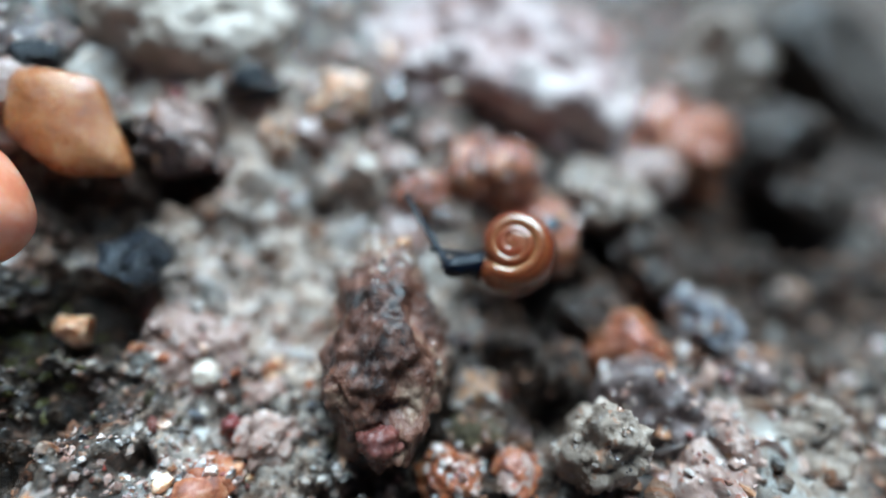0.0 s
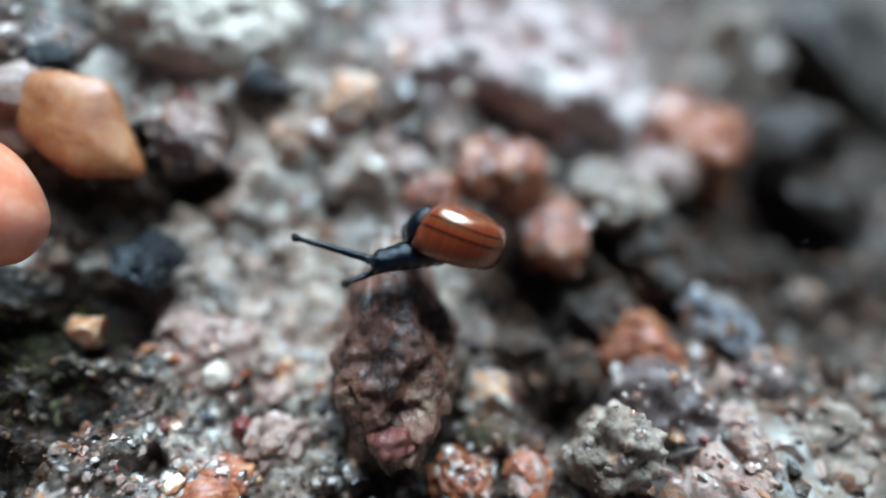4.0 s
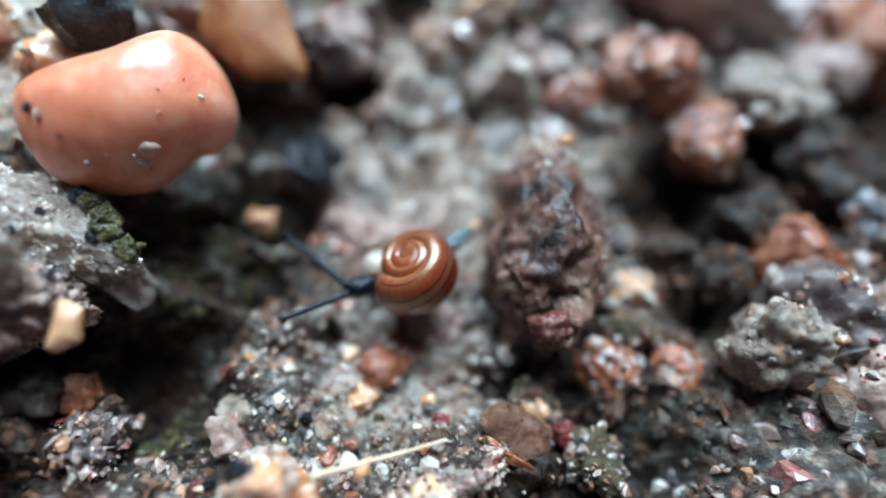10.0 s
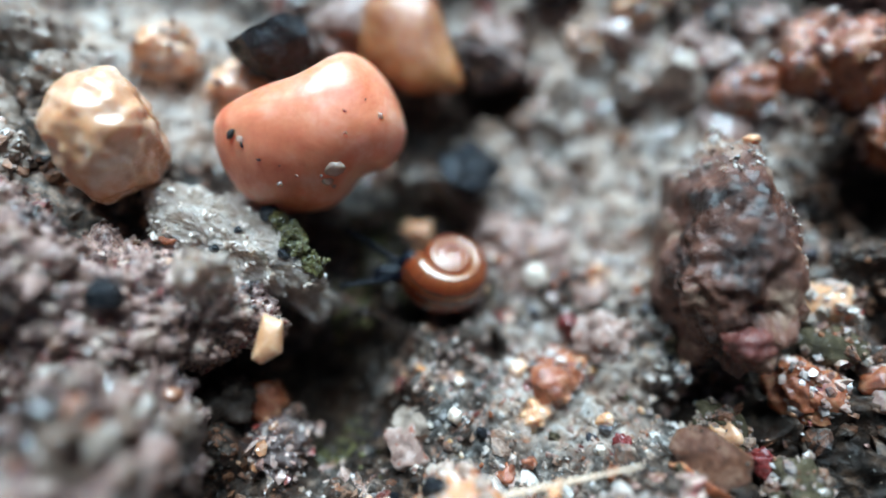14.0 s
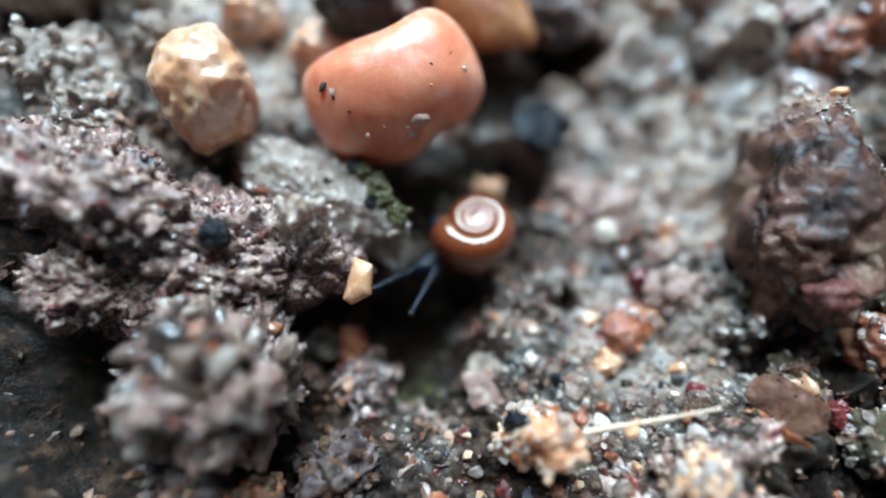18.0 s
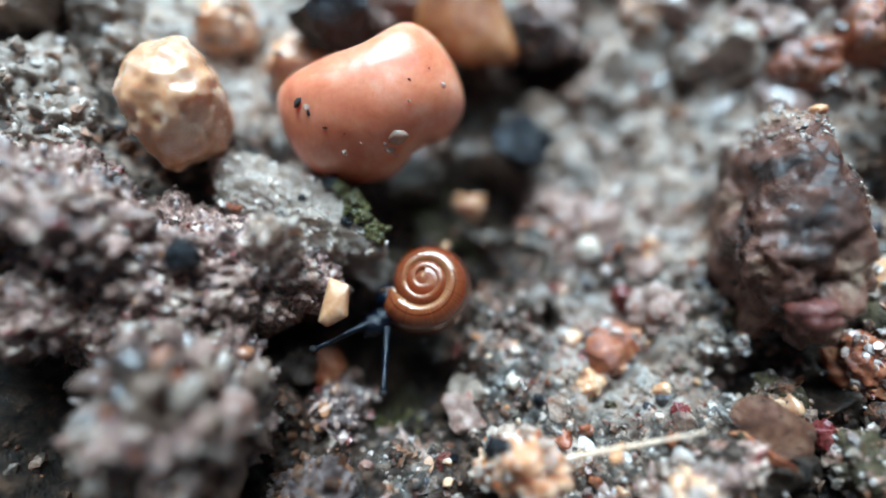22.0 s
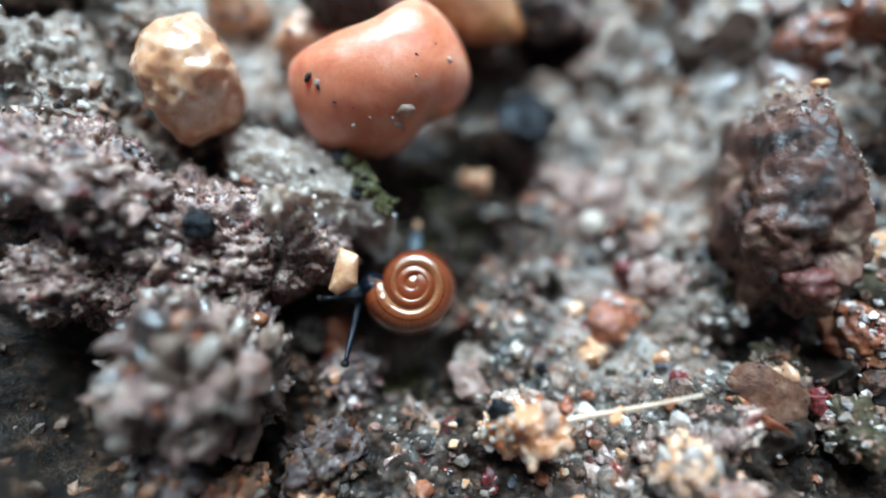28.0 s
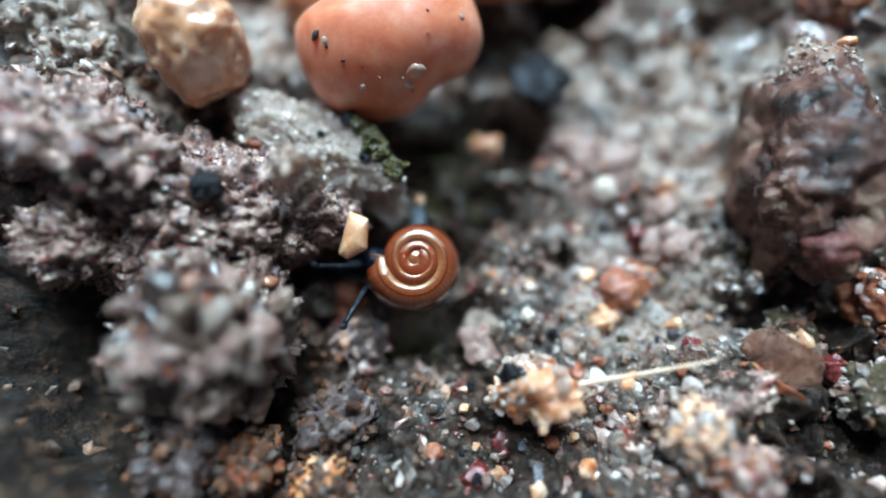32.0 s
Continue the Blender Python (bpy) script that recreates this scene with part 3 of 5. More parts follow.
pebble_v, pebble_f = wedge_shape(((117, 2.4), (75, 3.6), (30, 3.6), (0, 3.95), (-41, 3.15), (-70, 3.0), (-104, 3.3), (-156, 3.7), (165, 3.9)), 2.7, 9)
dent = np.array([-0.3, 2.6, 0.8])   # the shallow saddle below the peak, and a broken step at the foot
pebble_v[:, 1] -= 0.45 * np.exp(-((pebble_v - dent) ** 2).sum(1) / 1.1)
pebble_v[:, 1] += 0.9 * np.exp(-((pebble_v[:, 0] - 2.2) ** 2 / 0.9 + (pebble_v[:, 1] + 2.6) ** 2 / 0.8))
pebble = tagged(new("pebble", mesh("pebble", 1.09 * pebble_v, pebble_f, SALMON)), "smooth glossy salmon orange pebble half sunk in soil", "pebble")
pebble.matrix_world = at_mm(-10.15, 2.92, 5.52, 30, 1, 11)
for i, (u, v, r) in enumerate(((-2.3, -0.6, 0.1), (-3.2, 0.75, 0.24), (-2.9, 0.2, 0.13), (1.7, 0.8, 0.07), (-1.6, -0.9, 0.05), (2.6, 1.1, 0.05))):
    bit(pebble, "speck", SPECK, on_face(pebble, u, v), (r, r * 0.5, r), (0, 30 * i, 50 * i), 60 + i, "black dirt speck")
for i, (u, v, r) in enumerate(((0.65, -1.5, 0.46), (0.25, -2.0, 0.26), (1.6, -0.1, 0.12), (-1.8, -1.8, 0.2), (0.1, -1.7, 0.12), (3.1, 0.3, 0.18), (-2.9, 0.3, 0.2), (-0.9, -1.5, 0.1), (0.5, -2.3, 0.14))):
    bit(pebble, "quartz_grain", ICE, on_face(pebble, u, v), (r, r * 0.7, r * 0.6), (20, 40 * i, 0), 70 + i, "clear quartz grain", facets=6)

tan = rock("pebble", "rounded tan pebble with frosted white top", "pebble", TAN, (-17.7, 0.3, 6.8), (2.2, 2.3, 2.3), (0, 0, 20), 8, big=0.25, mid=0.14, knob=0.1, knob_size=0.9, fine=0.05)
rock("charcoal", "glossy black charcoal chunk beside pebble", "charcoal", COAL, (-3.2, 4.4, 2.3), (1.95, 1.65, 1.5), (10, 20, 30), 11, facets=18, mid=0.35, level=3, flat=True)
rock("charcoal", "black charcoal chunk behind the salmon pebble", "charcoal", COAL, (-12.64, 6.41, 6.77), (2.3, 2.0, 2.1), (0, 0, 15), 12, facets=14, big=0.15, mid=0.12, level=4, flat=True)
flake_v, flake_f = wedge_shape(((17, 2.0), (-84, 2.3), (-128, 1.9), (180, 2.5), (85, 2.3)), 0.8, 9, 6, 0.12, 14)
flake_v[:, 2] += 0.4 * np.cos(flake_v[:, 0] * 0.7)   # curved like a shard
flake = tagged(new("flake", mesh("flake", flake_v, flake_f, FLAKE)), "thin curved orange brown flake leaning on soil", "flake")
flake.matrix_world = at_mm(-7.15, 9.07, 5.52, 34, -6, 5)
bit(flake, "pale_end", PINK, (-2.9, 1.6, -0.1), (1.9, 1.7, 0.7), (0, 10, 20), 15, "pale pink end of the flake", facets=8, level=4)
rock("charcoal", "small black stone on the orange flake", "charcoal", COAL, (-9.25, 12.16, 6.4), (1.15, 0.9, 0.9), (0, 0, 20), 17, facets=9, level=3, flat=True)
quartz = rock("quartz_rock", "greyish translucent quartz rock with black specks", "rock", QUARTZ, (-12.6, -1.9, 2.9), (4.7, 2.0, 2.1), (-12, 8, -14), 16, facets=10, big=0.2, mid=0.3, fine=0.3, level=6, flat=True)
for i, (u, v, r) in enumerate(((2.0, 1.0, 0.42), (2.4, 0.2, 0.26), (1.7, -0.9, 0.26), (-2.6, 1.4, 0.28), (-0.8, 0.6, 0.2), (0.4, 0.9, 0.18))):
    bit(quartz, "speck", COAL, on_face(quartz, u, v), (r, r, r * 0.8), (0, 0, 40 * i), 90 + i, "black mineral speck", facets=5)
coat(quartz, 700, 0.04, 0.2, SUGAR, 197, "sugar_coating", side=(0, 0.2, 1), share=0.5)
bit(quartz, "orange_bit", RUST, on_face(quartz, -2.4, 1.7), (0.34, 0.22, 0.22), (0, 0, 20), 96, "orange mineral bit", facets=5)
for i, (u, v, r) in enumerate(((3.3, 0.2, 0.5), (3.6, -0.4, 0.45), (3.2, 0.8, 0.4), (3.7, -1.1, 0.42), (3.9, 0.4, 0.35), (3.1, -1.5, 0.34), (4.0, -0.7, 0.4))):
    bit(quartz, "algae_tuft", MOSS, on_face(quartz, u, v), (r, r * 0.9, r), (0, 0, 60 * i), 190 + i, "olive green algae", knob=0.3, knob_size=0.4, fine=0.3, level=4, flat=True)
crust = rock("crust", "purplish brown crumbly soil crust with red flecks", "soil crust", CRUST, (-15.3, -5.6, 3.8), (4.7, 2.5, 2.2), (0, 6, 6), 18,
             big=0.3, mid=0.35, knob=0.8, knob_size=1.0, fine=0.75, level=6)
coat(crust, 1300, 0.04, 0.18, ROSES, 101)
coat(crust, 450, 0.04, 0.16, DARKS, 102, "dark_sand_coating")
crust_back = rock("crust", "dark crumbly soil crust beside the tan pebble", "soil crust", CRUST, (-20.7, -5.0, 6.0), (4.4, 2.4, 2.4), (0, 10, -10), 19,
                  big=0.3, mid=0.35, knob=0.8, knob_size=1.0, fine=0.75, level=6)
coat(crust_back, 600, 0.05, 0.2, ROSES, 103)
coat(crust_back, 500, 0.05, 0.2, DARKS, 108, "dark_sand_coating")
crust_edge = rock("crust", "dark brown crumbly edge of the soil crust", "soil crust", CRUST, (-19.4, -7.8, 3.9), (3.7, 1.9, 2.0), (0, 8, 18), 20,
                  big=0.3, mid=0.35, knob=0.8, knob_size=1.0, fine=0.75, level=6)
coat(crust_edge, 400, 0.05, 0.2, ROSES, 120)
coat(crust_edge, 350, 0.05, 0.2, DARKS, 122, "dark_sand_coating")
cluster = rock("soil_clump", "pale lumpy cluster of wet translucent sand crumbs", "soil clump", CRUMB, (-14.0, -10.5, 3.6), (3.0, 2.5, 2.0), (0, 0, 20), 22,
               big=0.3, mid=0.3, knob=1.3, knob_size=1.15, fine=0.6, level=6, flat=True)
coat(cluster, 300, 0.16, 0.72, LOBES, 104, level=2)
coat(cluster, 300, 0.05, 0.2, DARKS, 107, "fine_sand_coating")
for i, (x, y, z, r) in enumerate(((1.9, -1.1, 1.2, 1.05), (0.6, -2.1, 0.6, 0.8), (-0.4, -1.6, 1.5, 0.6), (-2.2, -1.0, 0.6, 0.5), (-2.6, 0.3, 0.9, 0.5), (0.4, 0.4, 2.2, 0.6), (1.4, 1.2, 1.6, 0.6), (-1.2, 1.0, 1.9, 0.5))):
    bit(cluster, "crumb", (PINK, ICE, RUST)[i % 3], (x, y, z), (r, r * 0.85, r * 0.9), (0, 0, 50 * i), 110 + i, "rounded translucent crumb", level=4, fine=0.1, facets=8)
cream_v, cream_f = wedge_shape(((78, 0.95), (8, 0.5), (-52, 0.62), (-112, 0.92), (176, 0.52)), 0.4, 26, 5, 0.12, 24)
tagged(new("grain", mesh("grain", cream_v, cream_f, CREAM, False)), "cream crystal grain stuck on the crust's edge", "grain").matrix_world = at_mm(-9.6, -6.0, 4.0, 30, 12, 4)
rock("grain", "black round pellet on crumbly crust", "grain", COAL, (-14.8, -6.0, top_of(crust, -14.8, -6.0) + 0.05), (0.65, 0.5, 0.45), (0, 0, 0), 25, knob=0.25, knob_size=0.4)
chip = rock("grain", "pinkish crystal chip with a white tip standing on the crust", "grain", ICE, (-11.7, -4.8, top_of(crust, -12.0, -4.9) + 0.4), (0.95, 0.55, 1.25), (-20, 10, 10), 23, facets=16, mid=0.35, fine=0.4, knob=0.4, knob_size=0.5, level=5, flat=True)
coat(chip, 160, 0.05, 0.2, SUGAR, 126, "sugar_coating")
bit(chip, "white_tip", ICE, (-0.35, 0.1, 1.0), (0.36, 0.3, 0.36), (0, 20, 10), 27, "clear white crystal tip", facets=8)
rock("grain", "round milky white grain half sunk in soil", "grain", WHITE, (0.5, 0.3, 0.25), (0.62, 0.6, 0.62), (0, 0, 0), 26, big=0.15)
rock("grain", "pale rough crystal grain half sunk in soil", "grain", PINK, (3.7, -2.5, 0.55), (1.35, 1.2, 0.9), (0, 0, 0), 27, facets=6, knob=0.7, knob_size=0.7, fine=0.15)
rock("grain", "orange brown translucent grain on soil", "grain", RUST, (1.5, -4.9, 0.4), (1.2, 1.05, 0.7), (0, 0, 30), 28, facets=8)
amber = rock("crystal_clump", "yellow amber crystal clump with a black bit", "crystal clump", AMBER, (-1.8, -10.1, 1.9), (1.6, 1.4, 1.2), (0, 0, 0), 30,
             facets=12, knob=0.35, knob_size=0.9, fine=0.22, level=5, flat=True)
bit(amber, "black_bit", COAL, on_face(amber, -0.85, -0.35), (0.7, 0.5, 0.6), (0, 20, 30), 31, "black mineral bit", facets=12, mid=0.4, flat=True)
for i, (u, v, r) in enumerate(((-1.3, 0.5, 0.5), (-0.7, 0.9, 0.45), (-0.1, 1.1, 0.4), (-1.5, -0.1, 0.38), (0.5, 1.0, 0.35))):
    bit(amber, "clear_crystal", ICE, on_face(amber, u, v), (r, r * 0.85, r), (20 * i, 30 * i, 10), 320 + i, "clear frosted crystal", facets=14, mid=0.25, flat=True)
coat(amber, 160, 0.04, 0.16, SUGAR, 106, "sugar_coating", side=(-0.75, 0.1, 0.6), share=0.3)
coat(amber, 160, 0.05, 0.22, AMBERS, 105, "crystal_coating")
coat(amber, 40, 0.04, 0.1, DARKS, 109, "dark_grit", side=(0.6, -0.8, -0.3), share=0.3)
ledge_v, ledge_f = wedge_shape(((90, 1.0), (25, 1.6), (-35, 1.35), (-105, 0.95), (180, 1.5), (140, 1.3)), 0.3, 18, 5, 0.1, 33)
ledge = tagged(new("flake", mesh("flake", ledge_v * (1 + 0.1 * fbm(ledge_v * 1.6, 3, 4)[:, None]), ledge_f, UMBER)), "pinkish brown stone flake with a rusty edge on soil", "flake")
ledge.matrix_world = at_mm(7.3, -7.1, 1.9, 10, 8, -24)
coat(ledge, 40, 0.04, 0.14, DARKS, 125, "dark_sand_coating")
bit(ledge, "rusty_edge", RUST, (0.15, -1.0, 0.0), (1.4, 0.4, 0.45), (0, 0, 6), 34, "rust orange broken edge", facets=8, fine=0.12, level=4)
shelf = rock("crust", "dark crumbly ledge of soil below the flake", "soil crust", CRUST, (5.2, -9.0, 1.7), (2.3, 0.8, 0.7), (16, -6, 24), 35, big=0.3, mid=0.35, knob=0.4, knob_size=0.8, fine=0.5, level=5)
coat(shelf, 260, 0.05, 0.2, DARKS, 123, "dark_sand_coating")

big_rock = rock("back_rock", "large pinkish white rock behind the stone", "rock", PALE, (15, 21.5, 5.2), (10.5, 8, 4.6), (0, 0, -12), 36, big=0.3, mid=0.3, knob=1.6, knob_size=2.4, fine=0.08, level=6)
# a white grain paints the bright wet glint on the rock
bit(big_rock, "quartz_grain", WHITE, (-3.2, -7.2, 2.6), (0.6, 0.5, 0.5), seed=35, label="white grain standing in for a wet glint", facets=5)
rock("back_rock", "pale grey rock far behind the pebble", "rock", CHALK, (-4.5, 18, 6.6), (4.8, 4.2, 3.0), (0, 0, 10), 37, big=0.3, mid=0.2, fine=0.3)
rock("back_rock", "orange brown rock far behind", "rock", RUST, (26, 17, 5.5), (5, 4, 3), (0, 0, 10), 38, big=0.3, mid=0.3, fine=0.2)
rock("side_rock", "rust red block of stone on soil", "rock", RUST, (20.8, 2.2, 4.2), (2.6, 1.9, 1.8), (0, 0, 10), 39, facets=10, mid=0.2)
side = rock("side_rock", "pale grey crumbly stone on soil", "rock", GREYROCK, (17.4, -3.0, 4.6), (1.5, 1.5, 2.4), (0, 0, 10), 40, mid=0.3, knob=0.5, fine=0.2)
coat(side, 120, 0.05, 0.22, PALES, 106)

# the pale straw beside the crystal clump
def straw():
    s = np.linspace(0, 1, 24)
    pts = np.stack([-0.9 + 5.3 * s, -9.9 + 1.95 * s, 2.35 + 0.75 * s + 0.12 * np.sin(s * 7)], 1)
    v, f = tube(pts, 0.125 * (1 - 0.55 * s) * (1 + 0.15 * np.sin(s * 40) + 0.1 * np.sin(s * 93)))
    return tagged(new("straw", mesh("straw", v, f, STRAW)), "pale dry straw fibre lying beside the crystal clump", "straw")


